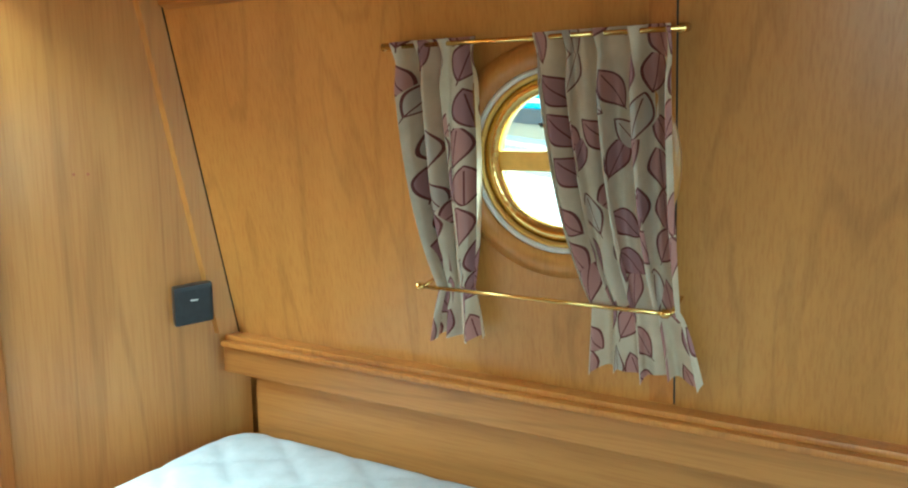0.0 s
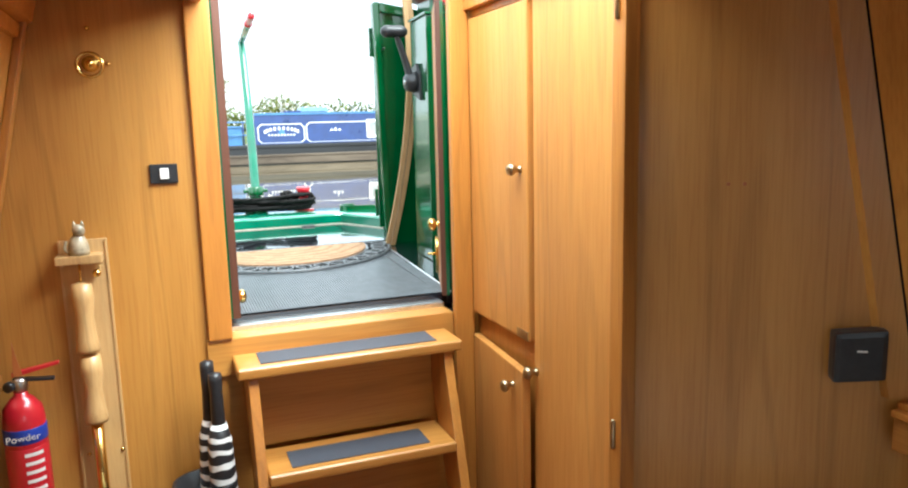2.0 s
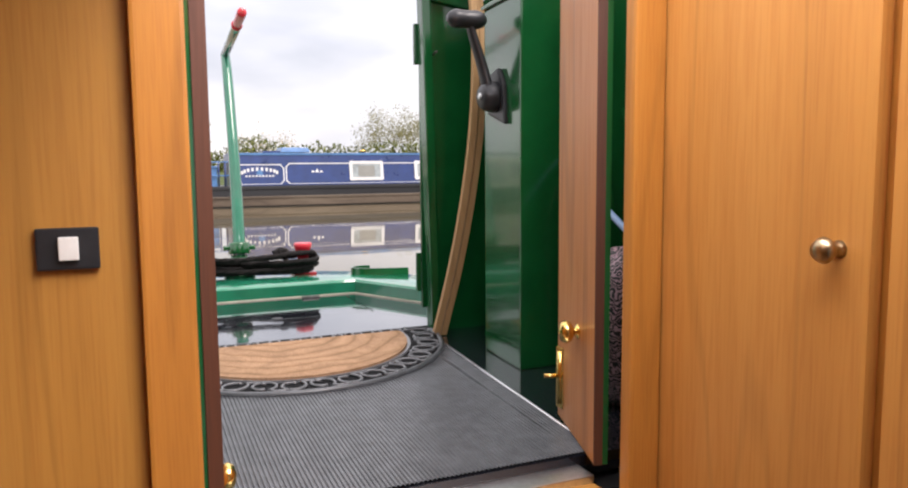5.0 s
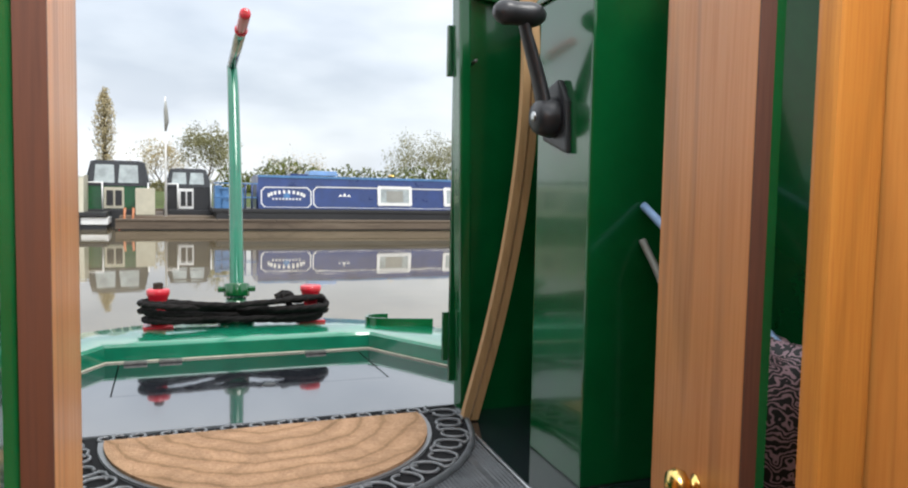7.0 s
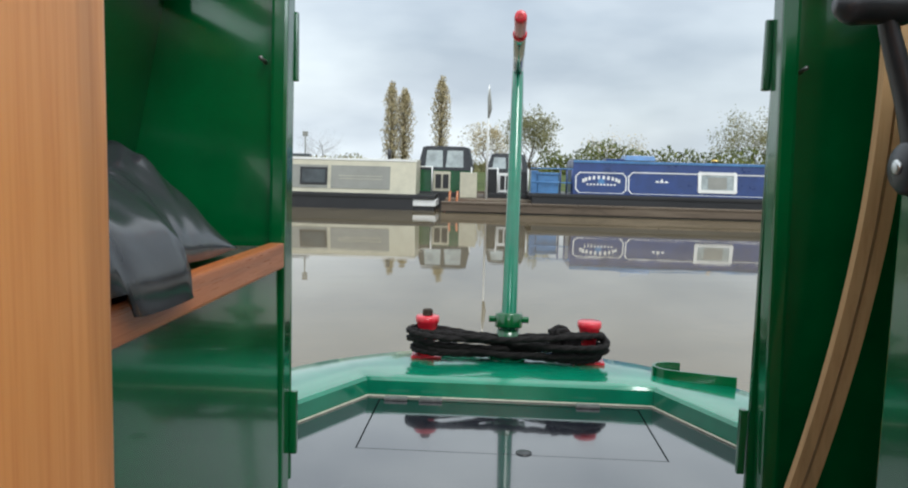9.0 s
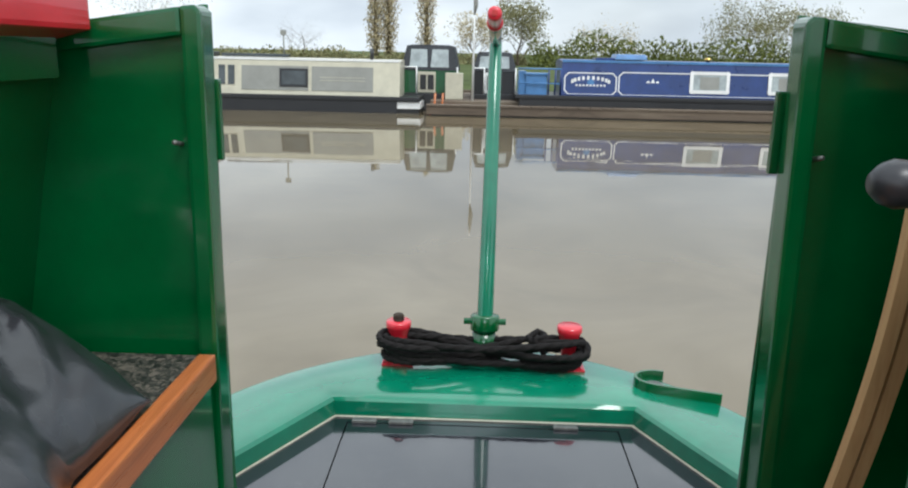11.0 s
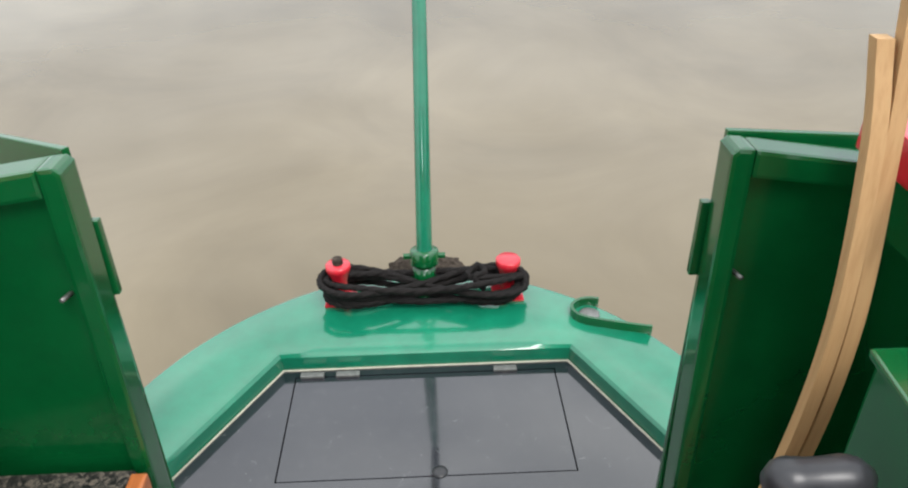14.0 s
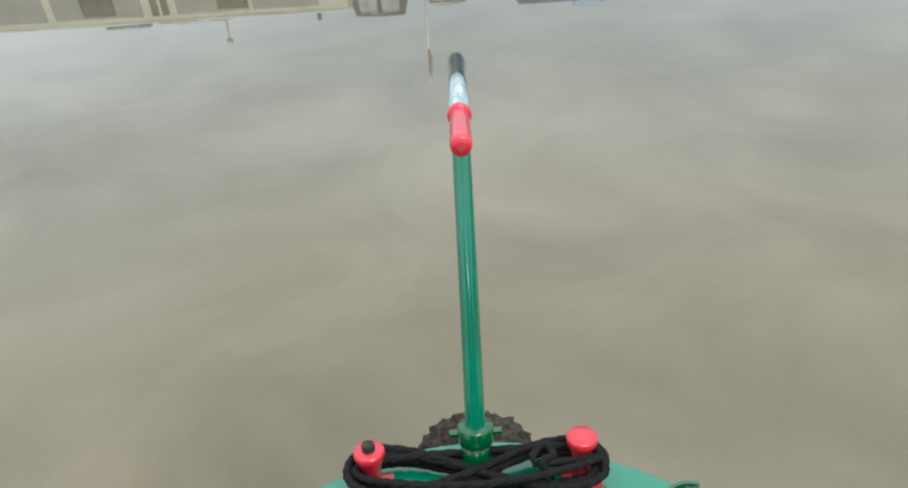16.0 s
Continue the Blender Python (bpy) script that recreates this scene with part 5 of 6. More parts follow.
sheet = single("plastic_sheet", grid(sheet_point, 46, 92), SHEET, "crumpled black plastic sheet covering the locker top", "plastic sheet", smooth=True)
md = sheet.modifiers.new("creases", "EDGE_SPLIT")
md.split_angle = radians(38)
md = sheet.modifiers.new("film", "SOLIDIFY")
md.thickness = 0.002

ped = thing("control_pedestal", (0.72, 3.74, DECK_Z), "tall green steel control pedestal", "control pedestal")
loop = [(0.568, 3.875, DECK_Z), (0.550, 3.605, DECK_Z), (0.90, 3.605, DECK_Z), (0.90, 3.875, DECK_Z)]
part("casing", prism(loop, (0, 0, 1.06), 0.006), GREEN, ped)
loop = [(0.560, 3.883, 2.011), (0.542, 3.597, 2.011), (0.80, 3.597, 2.011), (0.80, 3.883, 2.011)]
part("top_plate", prism(loop, (0, 0, 0.012), 0.004), GREEN, ped)
thr = thing("throttle_lever", (0.555, 3.755, 1.735), "dark grey throttle lever on the pedestal", "throttle")
part("mounting_plate", prism([(0.558, 3.69, 1.655), (0.558, 3.80, 1.69), (0.558, 3.805, 1.80), (0.558, 3.735, 1.82), (0.558, 3.70, 1.77)], (-0.016, 0, 0), 0.006), GREYPLASTIC, thr)
part("hub", lathe([(0.044, 0), (0.046, 0.012), (0.038, 0.040), (0.030, 0.048), (0.004, 0.050)], (0.545, 3.752, 1.738), (-1, 0, 0)), GREYPLASTIC, thr, smooth=True)
part("hub_bolt", lathe([(0.011, 0), (0.011, 0.005), (0.006, 0.006)], (0.497, 3.752, 1.738), (-1, 0, 0), 12), STEEL, thr, "bright hub bolt", True)
arm = tube(smooth_path([(0.522, 3.750, 1.745), (0.505, 3.755, 1.82), (0.478, 3.755, 1.90), (0.462, 3.752, 1.945)]), [0.026 - 0.0004 * k for k in range(25)], 12, squash=(1.0, 0.62))
part("arm", arm, GREYPLASTIC, thr, smooth=True)
grip = tube([Vector((0.512 - 0.118 * k / 10, 3.750, 1.955)) for k in range(11)], [0.012, 0.022, 0.026, 0.027, 0.026, 0.025, 0.025, 0.026, 0.027, 0.023, 0.012], 14)
part("grip", grip, GREYPLASTIC, thr, smooth=True)

for k, (dx, dy, top) in enumerate(((-0.010, 0.0, 2.34), (0.019, 0.004, 2.44))):
    path = smooth_path([(0.499 + dx, 4.108 + dy, DECK_Z + 0.004), (0.551 + dx, 4.078 + dy, 1.20), (0.589 + dx, 4.050 + dy, 1.45), (0.611 + dx, 4.028 + dy, 1.70), (0.615 + dx * 0.9, 4.022 + dy, 1.95), (0.602 + dx * 0.8, 4.042 + dy, 2.20), (0.588 + dx * 0.7, 4.070 + dy, top)], 7)
    sm = bmesh.new()
    rings = []
    for p in path:
        rings.append([sm.verts.new(p + Vector(q)) for q in ((-0.011, -0.010, 0), (0.010, -0.011, 0), (0.011, 0.010, 0), (-0.010, 0.011, 0))])
    for r0, r1 in zip(rings, rings[1:]):
        for j in range(4):
            sm.faces.new((r0[j], r0[(j + 1) % 4], r1[(j + 1) % 4], r1[j]))
    sm.faces.new(rings[0][::-1])
    sm.faces.new(rings[-1])
    single("bent_lath", sm, PINE, "bowed pale wooden lath leaning in the well", "lath", "bent laths")

# boxes stowed behind the pale door
single("storage_bag", grid(lambda u, v: Vector((0.66 + 0.12 * math.cos(6.283 * u) * math.sin(math.pi * max(v, .01)) ** 0.5, 3.22 + 0.14 * math.sin(6.283 * u) * math.sin(math.pi * max(v, .01)) ** 0.5, DECK_Z + 0.19 - 0.19 * math.cos(math.pi * v) + 0.01 * math.sin(25 * u))), 30, 14), BAG_PRINT, "patterned black and pink bag stowed in the well", "bag", smooth=True)
single("hose", tube(smooth_path([(0.68, 3.598, 1.548), (0.685, 3.40, 1.43), (0.69, 3.17, 1.29), (0.70, 3.05, 1.16), (0.70, 3.02, DECK_Z + 0.008)]), 0.009, 8), HOSE_BLUE, "thin pale blue hose hanging in the well", "hose", smooth=True)
single("cable", tube(smooth_path([(0.68, 3.598, 1.475), (0.69, 3.53, 1.375), (0.71, 3.50, 1.22), (0.72, 3.49, DECK_Z + 0.008)]), 0.008, 8), GREYPAINT, "grey cable running down beside the pedestal", "cable", smooth=True)

# ---------------------------------------------------------------- fittings on the stern counter
BY = 5.405
for k, x in enumerate((-0.288, 0.309)):
    bo = thing("mooring_bollard", (x, BY, TOP_Z), "red painted mooring bollard on the counter", "bollard", "stern bollards")
    part("base_plate", box(x - 0.055, x + 0.055, BY - 0.05, BY + 0.05, TOP_Z, TOP_Z + 0.008, 0.003), RED, bo)
    part("post", lathe([(0.030, 0.006), (0.027, 0.02), (0.026, 0.07), (0.031, 0.10), (0.041, 0.126), (0.044, 0.132), (0.044, 0.148), (0.040, 0.152), (0.004, 0.153)], (x, BY, TOP_Z)), RED, bo, smooth=True)
    if k == 0:
        part("cap_nut", lathe([(0.019, 0.150), (0.019, 0.172), (0.016, 0.176), (0.002, 0.177)], (x, BY, TOP_Z), segs=8), COIR_FENDER, bo, "rusty cap nut")

# rope wound in figures of eight round the bollards
rnd = random.Random(11)
pts = []
TURNS = 7
for k in range(TURNS):
    zc = TOP_Z + 0.030 + 0.066 * (k / (TURNS - 1)) + rnd.uniform(-0.006, 0.006)
    ex = 0.035 + 0.012 * (k % 3) + rnd.uniform(0, 0.01)
    wy = 0.066 + 0.012 * (k % 2) + rnd.uniform(0, 0.012)
    eight = k % 4 != 2
    for i in range(28):
        a = 2 * math.pi * i / 28
        cx = math.cos(a)
        px = 0.0105 + cx * (0.2985 + ex)
        py = BY + (math.sin(2 * a) * wy * 1.0 if eight else math.sin(a) * wy)
        pz = zc + 0.012 * math.sin(a + k) * (1 if eight else -1) - 0.022 * (1 - abs(cx)) + rnd.uniform(-0.002, 0.002)
        pts.append(Vector((px, py - 0.004 * k, max(TOP_Z + 0.020, pz))))
pts += [Vector((0.17, BY - 0.05, TOP_Z + 0.11)), Vector((0.20, BY + 0.01, TOP_Z + 0.122)), Vector((0.225, BY - 0.03, TOP_Z + 0.116)), Vector((0.185, BY - 0.06, TOP_Z + 0.12)), Vector((0.22, BY - 0.065, TOP_Z + 0.07))]
path = smooth_path(pts, 3)
rope = bmesh.new()
rope = tube(path, 0.0105, 7, bm=rope)
for strand in range(3):
    sp_ = []
    for i, p in enumerate(path):
        d = (path[min(i + 1, len(path) - 1)] - path[max(i - 1, 0)]).normalized()
        s_ = d.cross(Vector((0, 0, 1)))
        s_ = s_.normalized() if s_.length > 1e-4 else Vector((1, 0, 0))
        t_ = s_.cross(d)
        a = i * 0.95 + strand * 2.094
        sp_.append(p + 0.0062 * (math.cos(a) * s_ + math.sin(a) * t_))
    rope = tube(sp_, 0.0068, 5, bm=rope)
single("mooring_rope", rope, ROPE, "black mooring rope wound in figures of eight", "rope", smooth=True)

tiller = thing("tiller", (0.015, 5.34, TOP_Z), "green swan-neck tiller with a red grip", "tiller")
part("rudder_cup", lathe([(0.075, 0.0), (0.075, 0.010), (0.055, 0.024), (0.042, 0.06), (0.042, 0.10)], (0.012, 5.465, TOP_Z)), GREEN, tiller, "dark green bearing cup", True)
neck = smooth_path([(0.013, 5.463, TOP_Z + 0.08), (0.015, 5.475, TOP_Z + 0.17), (0.018, 5.535, 1.42), (0.022, 5.635, 1.70), (0.026, 5.77, 2.00), (0.028, 5.855, 2.125)], 6)
part("swan_neck", tube(neck, [0.031 - 0.00025 * k for k in range(len(neck))], 14), GREEN_LIGHT, tiller, smooth=True)
part("collar", lathe([(0.050, 0), (0.052, 0.004), (0.052, 0.05), (0.048, 0.055)], (0.014, 5.462, TOP_Z + 0.105), (0.01, 0.15, 1)), GREEN, tiller, "clamp collar", True)
for dx in (-0.055, 0.055):
    part("clamp_bolt", lathe([(0.012, -0.02), (0.012, 0.02)], (0.014 + dx, 5.466, TOP_Z + 0.135), (1, 0, 0), 6), GREEN, tiller)
k0, k1 = Vector((0.028, 5.855, 2.125)), Vector((0.008, 5.055, 2.185))
part("bar", tube([k0 - (k1 - k0) * 0.01, k0 + (k1 - k0) * 0.74], 0.0215, 16), POLISHED, tiller, "polished metal tiller bar", True)
part("grip_collar", tube([k0 + (k1 - k0) * 0.725, k0 + (k1 - k0) * 0.735, k0 + (k1 - k0) * 0.752, k0 + (k1 - k0) * 0.757], [0.0215, 0.0245, 0.0245, 0.0200], 16), RED, tiller, smooth=True)
part("grip", tube([k0 + (k1 - k0) * f for f in (0.75, 0.76, 0.85, 0.99, 1.016, 1.02)], [0.018, 0.0195, 0.0205, 0.0205, 0.019, 0.015], 18), RED, tiller, "red tiller grip", True)
part("grip_end", tube([k0 + (k1 - k0) * 1.018, k0 + (k1 - k0) * 1.023], 0.0085, 14), BAG, tiller, "dark red end plug")

fl = thing("fairlead", (0.65, 5.22, TOP_Z), "green steel hooked fairlead strip welded to the counter", "fairlead")
fp = [(0.768, 5.150), (0.70, 5.168), (0.62, 5.192), (0.555, 5.215), (0.525, 5.245), (0.520, 5.280), (0.545, 5.310), (0.585, 5.322), (0.622, 5.315)]
cpts = smooth_path([(x, y, TOP_Z) for x, y in fp], 5)
b = bmesh.new()
rings = []
for i, p in enumerate(cpts):
    d = (cpts[min(i + 1, len(cpts) - 1)] - cpts[max(i - 1, 0)]).normalized()
    s_ = Vector((-d.y, d.x, 0)) * 0.005
    rings.append([b.verts.new(q) for q in (p - s_ - Vector((0, 0, 0.004)), p + s_ - Vector((0, 0, 0.004)), p + s_ + Vector((0, 0, 0.032)), p - s_ + Vector((0, 0, 0.032)))])
for r0, r1 in zip(rings, rings[1:]):
    for j in range(4):
        b.faces.new((r0[j], r0[(j + 1) % 4], r1[(j + 1) % 4], r1[j]))
b.faces.new(rings[0][::-1])
b.faces.new(rings[-1])
part("strip", b, GREEN, fl)
part("filler_cap", lathe([(0.036, 0), (0.036, 0.005), (0.030, 0.008), (0.002, 0.008)], (0.580, 5.262, TOP_Z)), DULL_STEEL, fl, "round dull metal filler cap", True)

# rope fender hung on the stern
def fender_point(u, v):
    a, e = 2 * math.pi * u, math.pi * (v - 0.5)
    d = Vector((math.cos(a) * math.cos(e), math.sin(a) * math.cos(e) * 0.72, math.sin(e) * 0.66))
    k = 1 + 0.10 * noise.noise(d * 9) + 0.05 * math.sin(a * 18) * math.cos(e * 14)
    return Vector((0.015, 5.665, 0.885)) + d * 0.185 * k


single("stern_fender", grid(fender_point, 72, 40), COIR_FENDER, "dark knotted rope fender on the stern", "fender", smooth=True)

# ---------------------------------------------------------------- water and far bank
b = bmesh.new()
wx, wy = (-400, -1.145, 1.018, 400), (-400, -2.18, 2.96, 29.0)
wv = [[b.verts.new((x, y, WATER_Z)) for y in wy] for x in wx]
for i in range(3):
    for j in range(3):
        if (i, j) != (1, 1):
            b.faces.new((wv[i][j], wv[i + 1][j], wv[i + 1][j + 1], wv[i][j + 1]))
water = single("water", b, WATER, "still muddy brown marina water", "water", kind="structure")


def bank_point(u, v):
    x, y = -900 + 1800 * u, 28.0 + 1400 * v * v
    return Vector((x, y, 0.85 + 0.5 * min(1, v * 8)))


GRASS = plain("rough_grass_bank", (0.07, 0.09, 0.03), 0.9, 0, 0.8, 0.4, 0.3, 0.1)
ground = single("ground", grid(bank_point, 24, 24), GRASS, "rough grassy bank beyond the marina", "ground", kind="structure")
single("bank_edge", box(-300, 300, 27.8, 28.2, 0.2, 0.9), PONTOON, "timber piling along the far bank", "bank edge", kind="structure")

pontoon = thing("pontoon", (4, 23.2, WATER_Z), "weathered timber mooring pontoon", "pontoon")
part("frame", box(-1.4, 16, 22.35, 22.70, 0.53, 0.735, 0.02), PONTOON, pontoon)
part("float", box(-1.3, 16, 22.42, 22.66, 0.30, 0.528), BLACKPAINT, pontoon, "dark floats under the deck")
for k in range(58):
    part("plank", box(-1.4 + 0.3 * k, -1.4 + 0.3 * k + 0.285, 22.33, 22.72, 0.737, 0.78), PONTOON, pontoon)
jetty = thing("jetty", (-0.5, 25, WATER_Z), "timber jetty between the moored boats", "pontoon")
part("frame", box(-1.35, 1.0, 23.2, 28, 0.66, 0.80), PONTOON, jetty)
for k in range(14):
    part("plank", box(-1.35, 1.0, 23.2 + 0.34 * k, 23.2 + 0.34 * k + 0.32, 0.802, 0.83), PONTOON, jetty)


def cabin_block(x0, x1, yf, z0, z1, lean, width):
    """Cabin with leaning sides and a slightly curved roof."""
    prof = [(yf, z0), (yf + lean, z1 - 0.03), (yf + lean + 0.05, z1), (yf + width / 2, z1 + 0.05), (yf + width - lean - 0.05, z1), (yf + width - lean, z1 - 0.03), (yf + width, z0)]
    return prism([(x0, y, z) for y, z in prof], (x1 - x0, 0, 0))


def frame_line(x0, x1, z0, z1, y, w, cut=0.10, d=0.012):
    """A thin coach line with cut corners on a boat's side."""
    loop = [(x0 + cut, z0), (x1 - cut, z0), (x1, z0 + cut), (x1, z1 - cut), (x1 - cut, z1), (x0 + cut, z1), (x0, z1 - cut), (x0, z0 + cut)]
    b = None
    for (xa, za), (xb, zb) in zip(loop, loop[1:] + loop[:1]):
        d2 = Vector((xb - xa, 0, zb - za)).normalized() * (w / 2)
        nn = Vector((-d2.z, 0, d2.x))
        a, c = Vector((xa, y(za), za)) - d2, Vector((xb, y(zb), zb)) + d2
        b = prism([a - nn, a + nn, c + nn, c - nn], (0, -d, 0), bm=b)
    return b


# the blue boat
BY0, BZ0, BZ1 = 22.82, 1.06, 1.93
blue = thing("narrowboat", (8, 23.8, WATER_Z), "blue narrowboat with white coach lines moored opposite", "narrowboat", "moored boats")
side_y = lambda z: BY0 + 0.12 * (z - BZ0) / (BZ1 - BZ0)
part("hull", merge(box(1.0, 11.4, BY0 - 0.06, BY0 + 2.0, 0.36, 1.02, 0.02), box(0.9, 11.5, BY0 - 0.09, BY0 + 2.03, 0.96, 1.06, 0.02)), BLACKPAINT, blue, "black hull")
part("cabin", cabin_block(2.08, 9.25, BY0, 1.06, BZ1, 0.12, 1.95), BLUE, blue, "glossy blue cabin")
part("handrail", box(2.08, 9.25, BY0 + 0.10, BY0 + 0.17, BZ1 - 0.03, BZ1 + 0.035, 0.01), BLUE_LIGHT, blue, "pale blue handrail")
part("gunwale_line", box(2.08, 9.25, BY0 - 0.012, BY0 + 0.004, 1.065, 1.10), BLUE, blue)
part("coach_line", frame_line(2.16, 3.49, 1.10, 1.64, side_y, 0.028), WHITE, blue, "white coach line")
part("coach_line", frame_line(3.56, 9.05, 1.10, 1.67, side_y, 0.028), WHITE, blue, "white coach line")
for x in (5.42, 7.42):
    w = part("window", frame_line(x, x + 0.93, 1.22, 1.69, side_y, 0.085, 0.02, 0.03), WHITE, blue, "white-framed window")
    part("pane", prism([(x + 0.03, side_y(1.24) - 0.008, 1.24), (x + 0.90, side_y(1.24) - 0.008, 1.24), (x + 0.90, side_y(1.67) - 0.008, 1.67), (x + 0.03, side_y(1.67) - 0.008, 1.67)], (0, -0.006, 0)), CURTAINED, w, "curtained glass")
    part("blind", prism([(x + 0.22, side_y(1.28) - 0.016, 1.28), (x + 0.71, side_y(1.28) - 0.016, 1.28), (x + 0.71, side_y(1.60) - 0.016, 1.60), (x + 0.22, side_y(1.60) - 0.016, 1.60)], (0, -0.004, 0)), GREYPAINT, w)
# name painted as plain strokes in an arc, with a badge
for k in range(10):
    a = math.pi * (0.86 - 0.72 * k / 9)
    cx, cz = 2.83 + 0.52 * math.cos(a), 1.36 + 0.16 * math.sin(a)
    part("painted_stroke", box(cx - 0.032, cx + 0.032, side_y(cz) - 0.012, side_y(cz) - 0.002, cz - 0.048, cz + 0.048), WHITE, blue)
for k in range(9):
    cx, cz = 2.47 + 0.09 * k, 1.33
    part("painted_stroke", box(cx - 0.026, cx + 0.026, side_y(cz) - 0.012, side_y(cz) - 0.002, cz - 0.024, cz + 0.024), WHITE, blue)
part("painted_badge", lathe([(0.09, 0), (0.09, 0.006)], (2.83, side_y(1.40), 1.40), (0, -1, 0)), BLUE_LIGHT, blue, "pale badge")
for k in range(3):
    cx = 4.43 + 0.12 * (k - 1)
    part("painted_stroke", prism([(cx - 0.055, side_y(1.42) - 0.002, 1.42), (cx + 0.055, side_y(1.42) - 0.002, 1.42), (cx, side_y(1.5) - 0.002, 1.46 + 0.05 * (k == 1) + 0.02)], (0, -0.008, 0)), WHITE, blue)
part("solar_panel", prism([(3.5, BY0 + 0.5, BZ1 + 0.06), (4.35, BY0 + 0.5, BZ1 + 0.06), (4.30, BY0 + 0.55, BZ1 + 0.20), (3.56, BY0 + 0.55, BZ1 + 0.20)], (0, 0.8, 0), 0.02), BLUE_LIGHT, blue, "pale blue roof box")
part("roof_box", box(3.0, 3.5, BY0 + 0.5, BY0 + 1.2, BZ1 + 0.03, BZ1 + 0.10, 0.02), BLUE, blue)
part("mushroom_vent", lathe([(0.05, 0), (0.05, 0.05), (0.10, 0.06), (0.09, 0.10), (0.02, 0.12)], (6.0, BY0 + 0.8, BZ1 + 0.03)), BRASS, blue, "roof vent", True)
part("mushroom_vent", lathe([(0.05, 0), (0.05, 0.05), (0.10, 0.06), (0.09, 0.10), (0.02, 0.12)], (8.6, BY0 + 0.8, BZ1 + 0.03)), BRASS, blue, "roof vent", True)
cb_ = prism([(9.25, BY0 + 0.05, 1.06), (9.25, BY0 + 0.14, 1.84), (9.25, BY0 + 0.97, 1.98), (9.25, BY0 + 1.81, 1.84), (9.25, BY0 + 1.90, 1.06)], (0.02, 0, 0))
part("cratch_board", cb_, BLACKPAINT, blue, "dark cratch board at the bow")
b = bmesh.new()
fore = [b.verts.new(p) for p in ((9.27, BY0 + 0.10, 1.78), (9.27, BY0 + 1.85, 1.78), (9.27, BY0 + 0.975, 1.92), (10.5, BY0 + 0.10, 1.12), (10.5, BY0 + 1.85, 1.12), (10.5, BY0 + 0.975, 1.22), (9.27, BY0 - 0.02, 1.06), (10.5, BY0 - 0.02, 1.06), (9.27, BY0 + 1.97, 1.06), (10.5, BY0 + 1.97, 1.06))]
for q in ((0, 2, 5, 3), (2, 1, 4, 5), (0, 3, 7, 6), (1, 8, 9, 4), (3, 5, 4, 9, 7), (0, 6, 8, 1, 2)):
    b.faces.new([fore[i] for i in q])
part("cratch_cover", b, CANOPY, blue, "dark sloping canvas over the bow well")
# the blue boat's open stern
part("locker_box", box(1.16, 1.72, BY0 + 0.15, BY0 + 0.8, 1.04, 1.56, 0.02), BLUE_LIGHT, blue, "pale blue deck locker")
part("locker_box", box(0.98, 1.16, BY0 + 0.2, BY0 + 0.9, 1.04, 1.66, 0.02), BLUE_LIGHT, blue, "pale blue deck locker")
part("locker_lid", box(1.10, 1.76, BY0 + 0.12, BY0 + 0.85, 1.56, 1.61, 0.015), BLUE_LIGHT, blue)
for x in (1.75, 1.92, 2.06):
    part("stanchion", tube([(x, BY0 + 0.1, 1.04), (x, BY0 + 0.1, 1.72)], 0.022, 8), BLUE, blue, smooth=True)
for z in (1.35, 1.72):
    part("guard_rail", tube([(0.95, BY0 + 0.1, z), (2.08, BY0 + 0.1, z)], 0.018, 8), BLUE_LIGHT, blue, smooth=True)

# the cream boat
cream = thing("narrowboat", (-8, 23.8, WATER_Z), "cream and grey narrowboat with a black hull", "narrowboat", "moored boats")
cy = lambda z: 22.84 + 0.14 * (z - 0.95) / 0.88
part("hull", merge(box(-18, -2.2, 22.75, 24.75, 0.36, 0.90, 0.02), box(-18, -1.6, 22.72, 24.78, 0.82, 0.93, 0.02)), BLACKPAINT, cream, "black hull")
part("stern_block", box(-2.2, -1.58, 22.78, 24.72, 0.62, 0.80, 0.02), WHITE, cream, "white stern rubbing block")
part("stern_hull", box(-2.2, -1.62, 22.82, 24.68, 0.36, 0.61), BLACKPAINT, cream)
part("cabin", cabin_block(-16.5, -2.14, 22.84, 0.93, 1.82, 0.14, 1.9), CREAM, cream, "cream cabin")
for x0, x1 in ((-4.46, -2.84), (-6.32, -4.55), (-9.3, -7.15), (-12.5, -9.5)):
    part("side_panel", prism([(x0, cy(1.04), 1.04), (x1, cy(1.04), 1.04), (x1, cy(1.66), 1.66), (x0, cy(1.66), 1.66)], (0, -0.012, 0)), GREYPAINT, cream, "grey painted panel")
for x0, x1 in ((-5.31, -4.56), (-8.6, -7.8), (-11.6, -10.8)):
    w = part("window", prism([(x0, cy(1.13) - 0.012, 1.13), (x1, cy(1.13) - 0.012, 1.13), (x1, cy(1.60) - 0.012, 1.60), (x0, cy(1.60) - 0.012, 1.60)], (0, -0.02, 0), 0.008), BLACK, cream, "black-framed window")
    part("pane", prism([(x0 + 0.06, cy(1.19) - 0.034, 1.19), (x1 - 0.06, cy(1.19) - 0.034, 1.19), (x1 - 0.06, cy(1.54) - 0.034, 1.54), (x0 + 0.06, cy(1.54) - 0.034, 1.54)], (0, -0.004, 0)), GREY_WINDOW, w, "dark glass")
